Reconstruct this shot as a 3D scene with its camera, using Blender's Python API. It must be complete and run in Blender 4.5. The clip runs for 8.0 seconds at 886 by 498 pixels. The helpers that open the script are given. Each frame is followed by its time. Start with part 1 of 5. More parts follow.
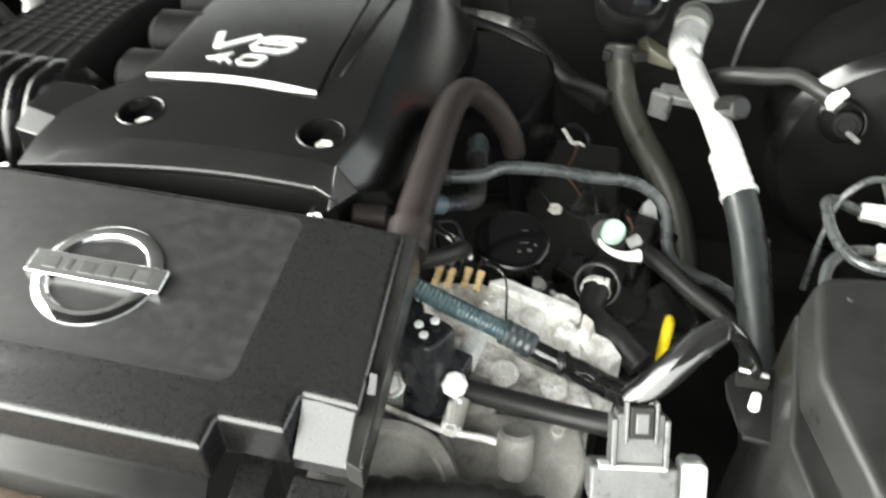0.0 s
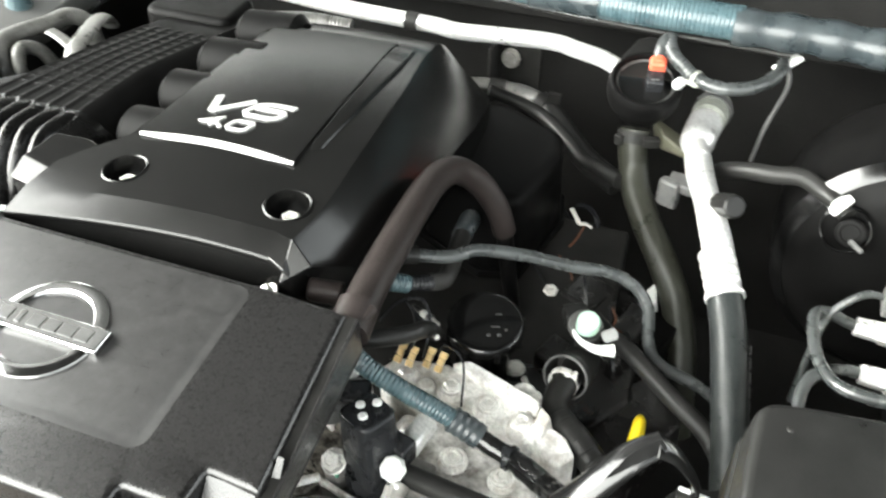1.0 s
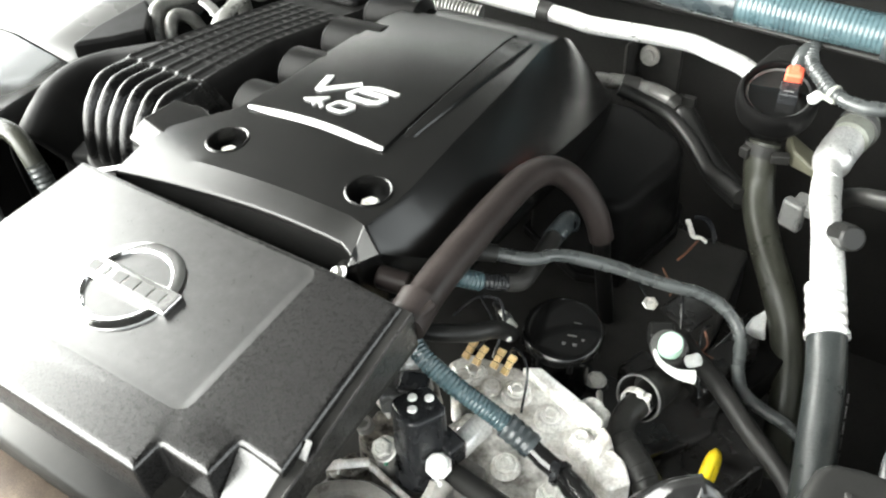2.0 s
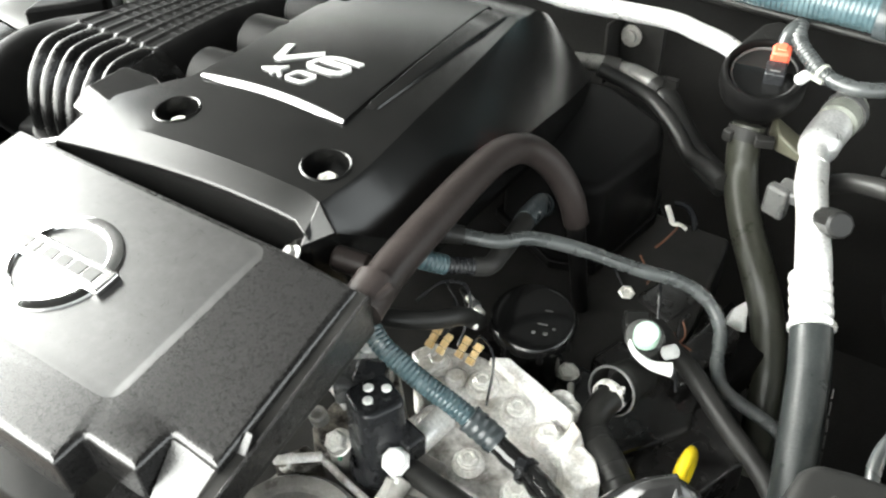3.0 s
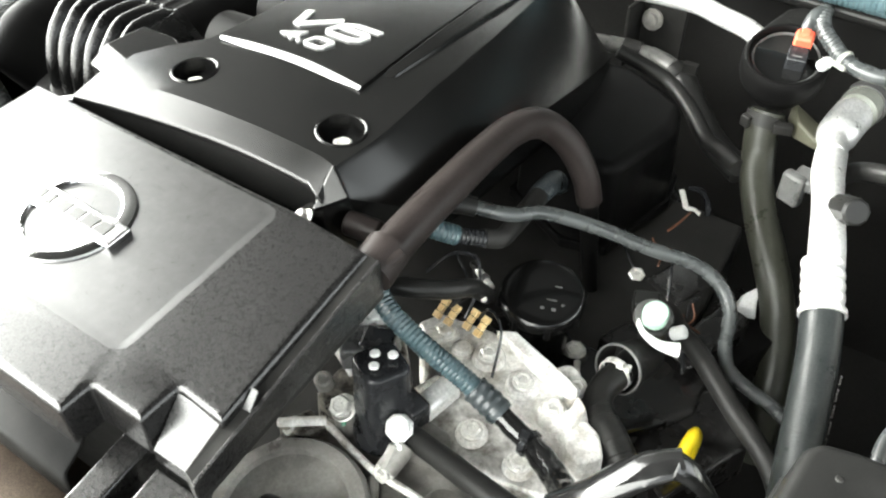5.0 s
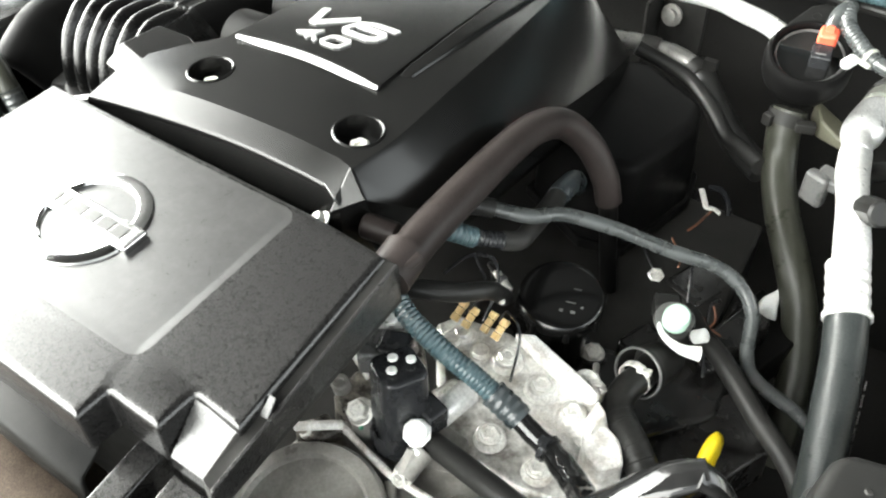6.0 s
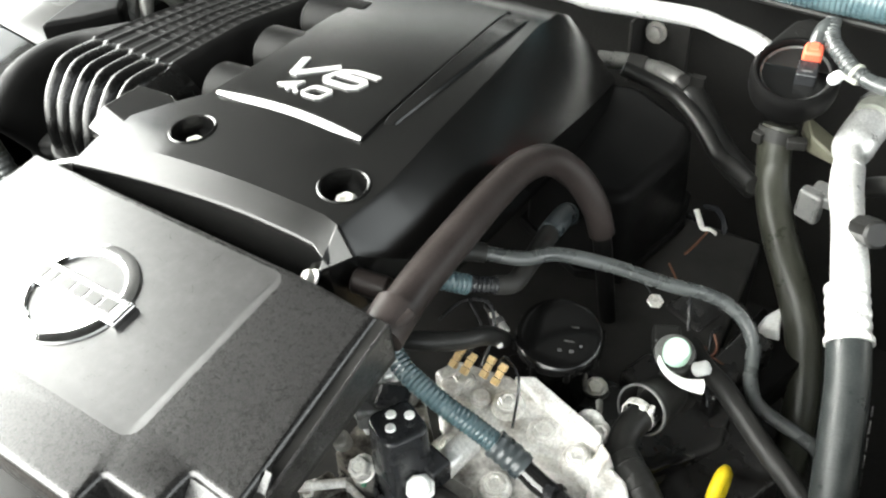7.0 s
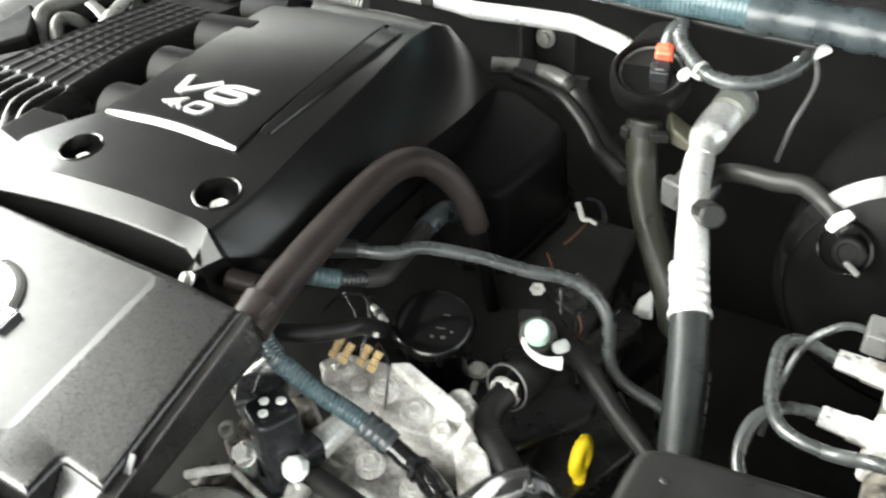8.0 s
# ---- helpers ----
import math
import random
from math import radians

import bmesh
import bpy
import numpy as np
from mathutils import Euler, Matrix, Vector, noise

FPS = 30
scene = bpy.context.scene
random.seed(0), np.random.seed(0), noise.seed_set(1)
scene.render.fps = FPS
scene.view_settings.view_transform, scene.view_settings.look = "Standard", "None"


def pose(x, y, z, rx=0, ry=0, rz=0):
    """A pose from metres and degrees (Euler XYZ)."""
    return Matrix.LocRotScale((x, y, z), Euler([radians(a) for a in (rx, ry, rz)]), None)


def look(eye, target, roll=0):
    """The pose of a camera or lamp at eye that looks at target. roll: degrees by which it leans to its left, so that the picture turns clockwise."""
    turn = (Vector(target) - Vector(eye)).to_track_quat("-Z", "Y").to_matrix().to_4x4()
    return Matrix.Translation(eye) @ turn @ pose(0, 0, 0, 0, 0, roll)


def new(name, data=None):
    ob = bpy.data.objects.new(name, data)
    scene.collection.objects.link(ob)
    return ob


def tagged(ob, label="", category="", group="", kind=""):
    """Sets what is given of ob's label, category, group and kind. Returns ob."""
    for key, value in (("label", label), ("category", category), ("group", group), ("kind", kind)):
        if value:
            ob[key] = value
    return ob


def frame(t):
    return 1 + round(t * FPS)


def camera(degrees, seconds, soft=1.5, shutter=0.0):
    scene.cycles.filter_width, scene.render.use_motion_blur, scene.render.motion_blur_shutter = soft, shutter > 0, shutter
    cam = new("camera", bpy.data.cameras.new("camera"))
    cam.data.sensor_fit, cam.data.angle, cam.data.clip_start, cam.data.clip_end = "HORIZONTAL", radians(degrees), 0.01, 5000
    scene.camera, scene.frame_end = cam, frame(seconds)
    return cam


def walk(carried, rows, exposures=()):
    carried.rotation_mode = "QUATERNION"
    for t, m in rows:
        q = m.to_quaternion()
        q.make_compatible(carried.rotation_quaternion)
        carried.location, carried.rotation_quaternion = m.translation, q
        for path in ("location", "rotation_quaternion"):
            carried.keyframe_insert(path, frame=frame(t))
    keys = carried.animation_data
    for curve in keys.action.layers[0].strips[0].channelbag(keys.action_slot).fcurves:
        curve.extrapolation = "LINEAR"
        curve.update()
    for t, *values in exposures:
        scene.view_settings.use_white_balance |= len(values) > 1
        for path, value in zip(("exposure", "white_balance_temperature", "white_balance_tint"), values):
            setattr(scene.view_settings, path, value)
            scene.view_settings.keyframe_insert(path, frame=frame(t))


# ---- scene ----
# ---- camera and walk ----
cam = camera(54.4, 8.0, soft=2.2, shutter=0.3)
# seconds, place in metres, turn in degrees
PATH = [
    (0.0, 0.3141, -0.3334, 1.5000, 45.00, 0.00, 12.87),
    (0.2, 0.3399, -0.3303, 1.5263, 45.74, 1.35, 15.94),
    (0.5, 0.3567, -0.3220, 1.5384, 44.83, -1.84, 14.00),
    (0.7, 0.3628, -0.3123, 1.5294, 45.03, -1.00, 13.67),
    (1.0, 0.4018, -0.2834, 1.5175, 48.03, 0.29, 20.33),
    (1.2, 0.4365, -0.2535, 1.5191, 47.63, 3.72, 23.39),
    (1.5, 0.4790, -0.2352, 1.5089, 47.59, 6.67, 26.85),
    (1.7, 0.4710, -0.2379, 1.5250, 47.55, 4.33, 31.36),
    (2.8, 0.4459, -0.2143, 1.4781, 46.60, 1.59, 33.10),
    (3.0, 0.4529, -0.2066, 1.4785, 46.65, 1.60, 32.31),
    (3.5, 0.4581, -0.2114, 1.4661, 47.12, 0.66, 31.78),
    (4.0, 0.4544, -0.2210, 1.4681, 46.25, 0.13, 34.45),
    (4.2, 0.4570, -0.2189, 1.4683, 46.04, 0.20, 34.11),
    (5.3, 0.4540, -0.2128, 1.4685, 45.72, 0.51, 34.79),
    (5.5, 0.4492, -0.2116, 1.4703, 45.61, 0.59, 35.26),
    (6.0, 0.4468, -0.2075, 1.4683, 45.35, 0.89, 35.05),
    (6.5, 0.4454, -0.1946, 1.4865, 46.15, 2.57, 34.65),
    (7.0, 0.4420, -0.1803, 1.4852, 45.76, 3.70, 32.85),
    (7.2, 0.4514, -0.1784, 1.4920, 45.58, 3.72, 33.26),
    (7.5, 0.4655, -0.1755, 1.5023, 46.44, 3.75, 32.17),
    (8.0, 0.5359, -0.1754, 1.5084, 46.11, 4.36, 29.69),
]
EXPOSURE = 2.29
walk(cam, [(t, pose(x, y, z, rx, ry, rz)) for t, x, y, z, rx, ry, rz in PATH],
     exposures=[(0.0, EXPOSURE - 0.42, 6550, 4), (0.6, EXPOSURE - 0.34, 6550, 4), (1.1, EXPOSURE - 0.15, 6550, 4), (1.7, EXPOSURE - 0.1, 6550, 4), (3.5, EXPOSURE - 0.13, 6550, 4), (5.5, EXPOSURE - 0.05, 6550, 4), (6.5, EXPOSURE - 0.05, 6550, 4), (7.5, EXPOSURE - 0.28, 6550, 4), (8.0, EXPOSURE - 0.32, 6550, 4)])

# ---- light: bright overcast sky, brightest low on the car's far side ----
world = bpy.data.worlds.new("world")
scene.world = world
world.use_nodes = True
wn, wl = world.node_tree.nodes, world.node_tree.links
sky = wn.new("ShaderNodeTexSky")
sky.sky_type, sky.sun_disc = "NISHITA", False
sky.sun_elevation, sky.sun_rotation = radians(27), radians(-106)
sky.air_density, sky.dust_density, sky.ozone_density = 1.0, 2.5, 1.0
pale = wn.new("ShaderNodeHueSaturation")
pale.inputs["Saturation"].default_value = 0.12
wl.new(sky.outputs["Color"], pale.inputs["Color"])
wl.new(pale.outputs["Color"], wn["Background"].inputs["Color"])
wn["Background"].inputs["Strength"].default_value = 0.26
sun = new("sun", bpy.data.lights.new("sun", "SUN"))
sun.data.energy, sun.data.angle, sun.data.color = 7.8, radians(116), (1.0, 0.985, 0.96)
sun.matrix_basis = look((-0.70, -0.56, 0.44), (0, 0, 0))

# ---- materials ----
def material(name, color, rough=0.5, metal=0.0, second=None, scale=30.0, amount=0.5, grain=0.0, grain_scale=900.0,
             rough_span=0.12, coat=0.0, spec=0.5, contrast=(0.6, 1.3), micro=None, ramp_span=(0.35, 0.72)):
    """A surface with two scales of colour change, uneven gloss and a fine relief. Scales are per metre."""
    m = bpy.data.materials.new(name)
    m.use_nodes = True
    n, l = m.node_tree.nodes, m.node_tree.links
    b = n["Principled BSDF"]
    b.inputs["Metallic"].default_value = metal
    b.inputs["Specular IOR Level"].default_value = spec
    b.inputs["Coat Weight"].default_value = coat
    b.inputs["Coat Roughness"].default_value = 0.15
    geo = n.new("ShaderNodeTexCoord")
    big = n.new("ShaderNodeTexNoise")
    big.inputs["Scale"].default_value, big.inputs["Detail"].default_value, big.inputs["Roughness"].default_value = scale, 6, 0.62
    l.new(geo.outputs["Object"], big.inputs["Vector"])
    small = n.new("ShaderNodeTexNoise")
    small.inputs["Scale"].default_value, small.inputs["Detail"].default_value = grain_scale, 3
    l.new(geo.outputs["Object"], small.inputs["Vector"])
    ramp = n.new("ShaderNodeValToRGB")
    ramp.color_ramp.elements[0].position, ramp.color_ramp.elements[1].position = ramp_span
    ramp.color_ramp.elements[0].color = (*color, 1)
    ramp.color_ramp.elements[1].color = (*(second or [min(1, c * 1.35) for c in color]), 1)
    l.new(big.outputs["Fac"], ramp.inputs["Fac"])
    mix = n.new("ShaderNodeMix")
    mix.data_type, mix.blend_type = "RGBA", "MULTIPLY"
    mix.inputs["Factor"].default_value = amount
    l.new(ramp.outputs["Color"], mix.inputs["A"])
    spread = n.new("ShaderNodeMapRange")
    spread.inputs["From Min"].default_value, spread.inputs["From Max"].default_value = 0.3, 0.7
    spread.inputs["To Min"].default_value, spread.inputs["To Max"].default_value = contrast
    l.new(small.outputs["Fac"], spread.inputs["Value"])
    l.new(spread.outputs["Result"], mix.inputs["B"])
    l.new(mix.outputs["Result"], b.inputs["Base Color"])
    gloss = n.new("ShaderNodeMapRange")
    gloss.inputs["From Min"].default_value, gloss.inputs["From Max"].default_value = 0.3, 0.7
    gloss.inputs["To Min"].default_value, gloss.inputs["To Max"].default_value = max(0.03, rough - rough_span), min(1, rough + rough_span)
    l.new(big.outputs["Fac"], gloss.inputs["Value"])
    rough_out = gloss.outputs["Result"]
    if micro:
        fine = n.new("ShaderNodeTexNoise")
        fine.inputs["Scale"].default_value, fine.inputs["Detail"].default_value, fine.inputs["Roughness"].default_value = micro[0], 4, 0.7
        l.new(geo.outputs["Object"], fine.inputs["Vector"])
        span = n.new("ShaderNodeMapRange")
        span.inputs["From Min"].default_value, span.inputs["From Max"].default_value = 0.35, 0.65
        span.inputs["To Min"].default_value, span.inputs["To Max"].default_value = -micro[1], micro[1]
        l.new(fine.outputs["Fac"], span.inputs["Value"])
        total = n.new("ShaderNodeMath")
        l.new(rough_out, total.inputs[0])
        l.new(span.outputs["Result"], total.inputs[1])
        rough_out = total.outputs["Value"]
    l.new(rough_out, b.inputs["Roughness"])
    if grain:
        bump = n.new("ShaderNodeBump")
        bump.inputs["Strength"].default_value, bump.inputs["Distance"].default_value = grain, 0.0006
        l.new(small.outputs["Fac"], bump.inputs["Height"])
        l.new(bump.outputs["Normal"], b.inputs["Normal"])
    return m


COVER = material("satin_black_cover_plastic", (0.0040, 0.0040, 0.0039), 0.235, second=(0.0060, 0.0059, 0.0057), scale=14, grain=0.06, grain_scale=1500, rough_span=0.02, spec=0.34, micro=(1500, 0.02))
PLATE = material("dusty_black_cover_plastic", (0.0060, 0.0058, 0.0058), 0.28, second=(0.0082, 0.0079, 0.0079), scale=300,
                 rough_span=0.02, spec=0.58, contrast=(0.75, 1.25), amount=0.8, micro=(1600, 0.035))
FIELD = material("worn_satin_cover_plastic", (0.0083, 0.0081, 0.0081), 0.33, second=(0.0200, 0.0195, 0.0193), scale=120, ramp_span=(0.46, 0.74),
                 rough_span=0.025, spec=0.85, contrast=(0.75, 1.25), amount=0.6, micro=(1100, 0.045))
APRON = material("mottled_brown_plastic", (0.050, 0.037, 0.028), 0.7, second=(0.10, 0.078, 0.06), scale=40, grain=0.3, spec=0.2, amount=0.8)
ENAMEL = material("dark_booster_enamel", (0.003, 0.003, 0.003), 0.17, second=(0.005, 0.005, 0.005), scale=20, spec=0.45, grain=0.03, rough_span=0.03)
VALVE = material("oily_black_plastic", (0.0055, 0.0051, 0.0050), 0.27, second=(0.0115, 0.0107, 0.0104), scale=20, grain=0.35, grain_scale=160, rough_span=0.18, spec=0.5)
GREYTAPE = material("grey_vinyl_tape", (0.020, 0.026, 0.029), 0.30, second=(0.040, 0.047, 0.050), scale=50, grain=0.5, grain_scale=120)
DUCT = material("black_duct_plastic", (0.0038, 0.0037, 0.0037), 0.42, second=(0.0054, 0.0053, 0.0052), scale=30, spec=0.045, grain=0.04)
DARK = material("black_moulded_plastic", (0.013, 0.0128, 0.0122), 0.48, second=(0.025, 0.0244, 0.0232), scale=30, grain=0.15, grain_scale=1200, spec=0.15)
LID = material("black_box_plastic", (0.0095, 0.0095, 0.0092), 0.38, second=(0.0160, 0.0160, 0.0153), scale=24, grain=0.08, grain_scale=1200, spec=0.25, micro=(300, 0.04))
GLOSSY = material("glossy_black_plastic", (0.013, 0.0138, 0.0155), 0.24, second=(0.017, 0.0175, 0.019), scale=40, spec=0.38)
RUBBER = material("black_rubber", (0.0115, 0.0115, 0.0110), 0.40, second=(0.020, 0.0197, 0.0188), scale=35, grain=0.2, grain_scale=900, spec=0.22)
BROWN = material("brown_black_rubber", (0.0175, 0.0142, 0.0134), 0.42, second=(0.026, 0.0212, 0.0200), scale=30, grain=0.12, grain_scale=800, spec=0.13)
OLIVE = material("olive_black_rubber", (0.018, 0.0185, 0.014), 0.34, second=(0.032, 0.033, 0.026), scale=25, grain=0.1, grain_scale=800, spec=0.28)
GREYRUBBER = material("grey_rubber_hose", (0.031, 0.034, 0.034), 0.28, second=(0.053, 0.057, 0.057), scale=45, grain=0.15, grain_scale=900, spec=0.6)
WOVENHOSE = material("black_woven_hose", (0.014, 0.016, 0.016), 0.36, second=(0.024, 0.027, 0.027), scale=60, grain=0.4, grain_scale=700, spec=0.25)
CONDUIT = material("teal_split_conduit", (0.034, 0.059, 0.068), 0.30, second=(0.058, 0.092, 0.102), scale=40, grain=0.05)
TAPE = material("glossy_vinyl_tape", (0.006, 0.006, 0.006), 0.11, second=(0.010, 0.010, 0.010), scale=70, grain=0.3, grain_scale=120, spec=0.5)
ALU = material("weathered_cast_aluminium", (0.46, 0.43, 0.385), 0.40, 0.08, second=(0.90, 0.89, 0.86), scale=48, ramp_span=(0.36, 0.56), grain=0.5, grain_scale=500, amount=0.5)
ALUDARK = material("oily_cast_aluminium", (0.125, 0.118, 0.109), 0.38, 0.1, second=(0.36, 0.348, 0.325), scale=22, ramp_span=(0.32, 0.70), grain=0.35, grain_scale=420, amount=0.3)
CASTGREY = material("stained_cast_aluminium", (0.17, 0.155, 0.138), 0.40, 0.1, second=(0.80, 0.79, 0.76), scale=42, ramp_span=(0.38, 0.62), grain=0.5, grain_scale=450, amount=0.4)
OILY = material("grimy_cast_aluminium", (0.045, 0.040, 0.034), 0.32, 0.1, second=(0.40, 0.37, 0.32), scale=55, ramp_span=(0.44, 0.66), grain=0.5, grain_scale=420, amount=0.3)
DULLPIPE = material("dull_metal_pipe", (0.075, 0.075, 0.070), 0.34, 0.2, second=(0.15, 0.148, 0.140), scale=60, grain=0.2, grain_scale=500)
SILVER = material("bare_aluminium_pipe", (0.78, 0.78, 0.76), 0.35, 0.6, second=(0.86, 0.86, 0.85), scale=50, grain=0.25, grain_scale=500)
ZINC = material("zinc_plated_steel", (0.68, 0.67, 0.63), 0.32, 0.2, second=(0.75, 0.74, 0.70), scale=90, grain=0.15)
CHROME = material("chrome_plate", (0.62, 0.62, 0.62), 0.10, 1.0, second=(0.70, 0.70, 0.70), scale=40, rough_span=0.04)
BADGEBACK = material("dark_badge_plastic", (0.035, 0.035, 0.034), 0.4, 0.0, second=(0.05, 0.05, 0.049), scale=60)
LETTER = material("silver_letter_paint", (0.56, 0.56, 0.55), 0.32, 0.35, second=(0.64, 0.64, 0.63), scale=60)
WHITE = material("white_plastic", (0.74, 0.75, 0.73), 0.42, second=(0.82, 0.83, 0.81), scale=25)
GREENWHITE = material("pale_green_plastic", (0.38, 0.56, 0.45), 0.4, second=(0.44, 0.61, 0.51), scale=40)
GREYPLASTIC = material("grey_connector_plastic", (0.075, 0.075, 0.074), 0.34, second=(0.115, 0.115, 0.112), scale=60)
UNIONGREY = material("dull_olive_union_metal", (0.24, 0.25, 0.215), 0.42, 0.2, second=(0.36, 0.37, 0.33), scale=70, grain=0.2)
PALEGREY = material("pale_grey_plastic", (0.52, 0.53, 0.52), 0.4, second=(0.62, 0.63, 0.62), scale=60)
YELLOW = material("yellow_plastic", (0.85, 0.62, 0.015), 0.38, second=(0.92, 0.72, 0.03), scale=40)
RED = material("orange_red_plastic", (0.72, 0.09, 0.045), 0.38, second=(0.8, 0.13, 0.07), scale=40)
GOLD = material("tan_terminal_plastic", (0.66, 0.46, 0.20), 0.4, 0.1, second=(0.80, 0.62, 0.34), scale=120)
GREENWIRE = material("green_wire_sheath", (0.03, 0.16, 0.09), 0.45, second=(0.05, 0.22, 0.13), scale=90)
TAN = material("pale_olive_plate", (0.060, 0.058, 0.040), 0.55, second=(0.085, 0.082, 0.058), scale=40, grain=0.2)
RUST = material("rust_brown_wire", (0.11, 0.042, 0.022), 0.6, second=(0.17, 0.068, 0.034), scale=100)
PAINT = material("pale_car_paint", (0.80, 0.80, 0.79), 0.25, second=(0.83, 0.83, 0.82), scale=3, amount=0.1, coat=0.6)
RIMREFLECT = material("pale_reflector_strip", (0.44, 0.45, 0.45), 0.3, 0.0, second=(0.48, 0.49, 0.49), scale=3, amount=0.1, coat=0.6)
FENDERPAINT = material("grey_car_paint", (0.07, 0.07, 0.069), 0.22, 0.0, second=(0.085, 0.085, 0.083), scale=3, amount=0.1, coat=1.0)
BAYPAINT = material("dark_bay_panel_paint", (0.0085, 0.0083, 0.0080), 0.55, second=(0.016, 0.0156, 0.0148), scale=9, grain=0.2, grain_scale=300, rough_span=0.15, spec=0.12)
HOODPAINT = material("dark_bonnet_lining", (0.018, 0.018, 0.0176), 0.8, second=(0.038, 0.038, 0.037), scale=8, grain=0.3, grain_scale=200)
RIBBED = material("glossy_duct_plastic", (0.0020, 0.0020, 0.0020), 0.24, second=(0.0032, 0.0032, 0.0031), scale=30, spec=0.34, grain=0.03, micro=(700, 0.04))
GROUND = material("asphalt", (0.045, 0.045, 0.045), 0.85, second=(0.07, 0.068, 0.066), scale=6, grain=0.8, grain_scale=200)


# ---- mesh helpers ----
def part(name, bm, mat, parent=None, label="", smooth=35, bevel=0.0, segments=2):
    """Links a bmesh as one mesh object, under a thing or a part if one is given."""
    bmesh.ops.remove_doubles(bm, verts=bm.verts, dist=1e-6)
    bmesh.ops.recalc_face_normals(bm, faces=bm.faces)
    me = bpy.data.meshes.new(name)
    bm.to_mesh(me)
    bm.free()
    me.materials.append(mat)
    ob = new(name, me)
    if parent:
        ob.parent = parent
    if label:
        ob["label"] = label
    if bevel:
        mod = ob.modifiers.new("edge", "BEVEL")
        mod.width, mod.segments, mod.limit_method, mod.angle_limit = bevel, segments, "ANGLE", radians(28)
        mod.harden_normals = True
    if smooth:
        for p in me.polygons:
            p.use_smooth = True
        me.set_sharp_from_angle(angle=radians(smooth))
    return ob


def thing(name, label, category, group="", kind="", at=(0, 0, 0)):
    """An empty at the base of a thing, which its parts go under."""
    ob = new(name)
    ob.empty_display_size = 0.01
    return tagged(ob, label, category, group, kind)


def single(ob, label, category, group="", kind=""):
    return tagged(ob, label, category, group, kind)


def axes_to(direction, up=(0, 0, 1)):
    """A turn whose z axis points along direction."""
    z = Vector(direction).normalized()
    x = Vector(up).cross(z)
    if x.length < 1e-4:
        x = Vector((1, 0, 0))
    x.normalize()
    return Matrix((x, z.cross(x), z)).transposed().to_4x4()


def add_box(bm, center, size, turn=None):
    m = Matrix.Translation(center) @ (turn or Matrix.Identity(4)) @ Matrix.Diagonal((*size, 1))
    return bmesh.ops.create_cube(bm, size=1, matrix=m)


def add_lathe(bm, profile, place, seg=32):
    """profile: rows of radius and height along the local z of place. Radius 0 closes an end."""
    rings = []
    for r, h in profile:
        if r <= 1e-6:
            rings.append([bm.verts.new(place @ Vector((0, 0, h)))])
        else:
            rings.append([bm.verts.new(place @ Vector((r * math.cos(2 * math.pi * k / seg), r * math.sin(2 * math.pi * k / seg), h))) for k in range(seg)])
    for a, b in zip(rings, rings[1:]):
        for k in range(seg):
            k2 = (k + 1) % seg
            if len(a) == 1 and len(b) == 1:
                continue
            if len(a) == 1:
                bm.faces.new((a[0], b[k], b[k2]))
            elif len(b) == 1:
                bm.faces.new((a[k], b[0], a[k2]))
            else:
                bm.faces.new((a[k], b[k], b[k2], a[k2]))
    return rings


def lathe(profile, foot, direction=(0, 0, 1), seg=32):
    bm = bmesh.new()
    add_lathe(bm, profile, Matrix.Translation(foot) @ axes_to(direction), seg)
    return bm


def rod(p0, p1, r0, r1=None, seg=20, round_end=0.0):
    """A closed cylinder or cone from p0 to p1, with ends that may be rounded off."""
    d = (Vector(p1) - Vector(p0)).length
    r1 = r0 if r1 is None else r1
    e = round_end
    prof = [(0, 0), (r0 - e, 0), (r0, e), (r1, d - e), (r1 - e, d), (0, d)] if e else [(0, 0), (r0, 0), (r1, d), (0, d)]
    return lathe(prof, p0, Vector(p1) - Vector(p0), seg)


def spline(points, steps=10):
    """A smooth line through points (Catmull-Rom)."""
    p = [Vector(q) for q in points]
    p = [2 * p[0] - p[1], *p, 2 * p[-1] - p[-2]]
    out = []
    for i in range(1, len(p) - 2):
        for k in range(steps):
            t = k / steps
            out.append(0.5 * (2 * p[i] + (p[i + 1] - p[i - 1]) * t + (2 * p[i - 1] - 5 * p[i] + 4 * p[i + 1] - p[i + 2]) * t * t
                              + (3 * p[i] - p[i - 1] - 3 * p[i + 1] + p[i + 2]) * t ** 3))
    out.append(p[-2])
    return out


def even(line, step):
    """The same line with points an even step apart."""
    total = sum((b - a).length for a, b in zip(line, line[1:]))
    count = max(2, round(total / step))
    out, need, gone, i = [line[0]], total / count, 0.0, 0
    for k in range(1, count):
        want = k * need
        while gone + (line[i + 1] - line[i]).length < want:
            gone += (line[i + 1] - line[i]).length
            i += 1
        out.append(line[i].lerp(line[i + 1], (want - gone) / max(1e-9, (line[i + 1] - line[i]).length)))
    return [*out, line[-1]]


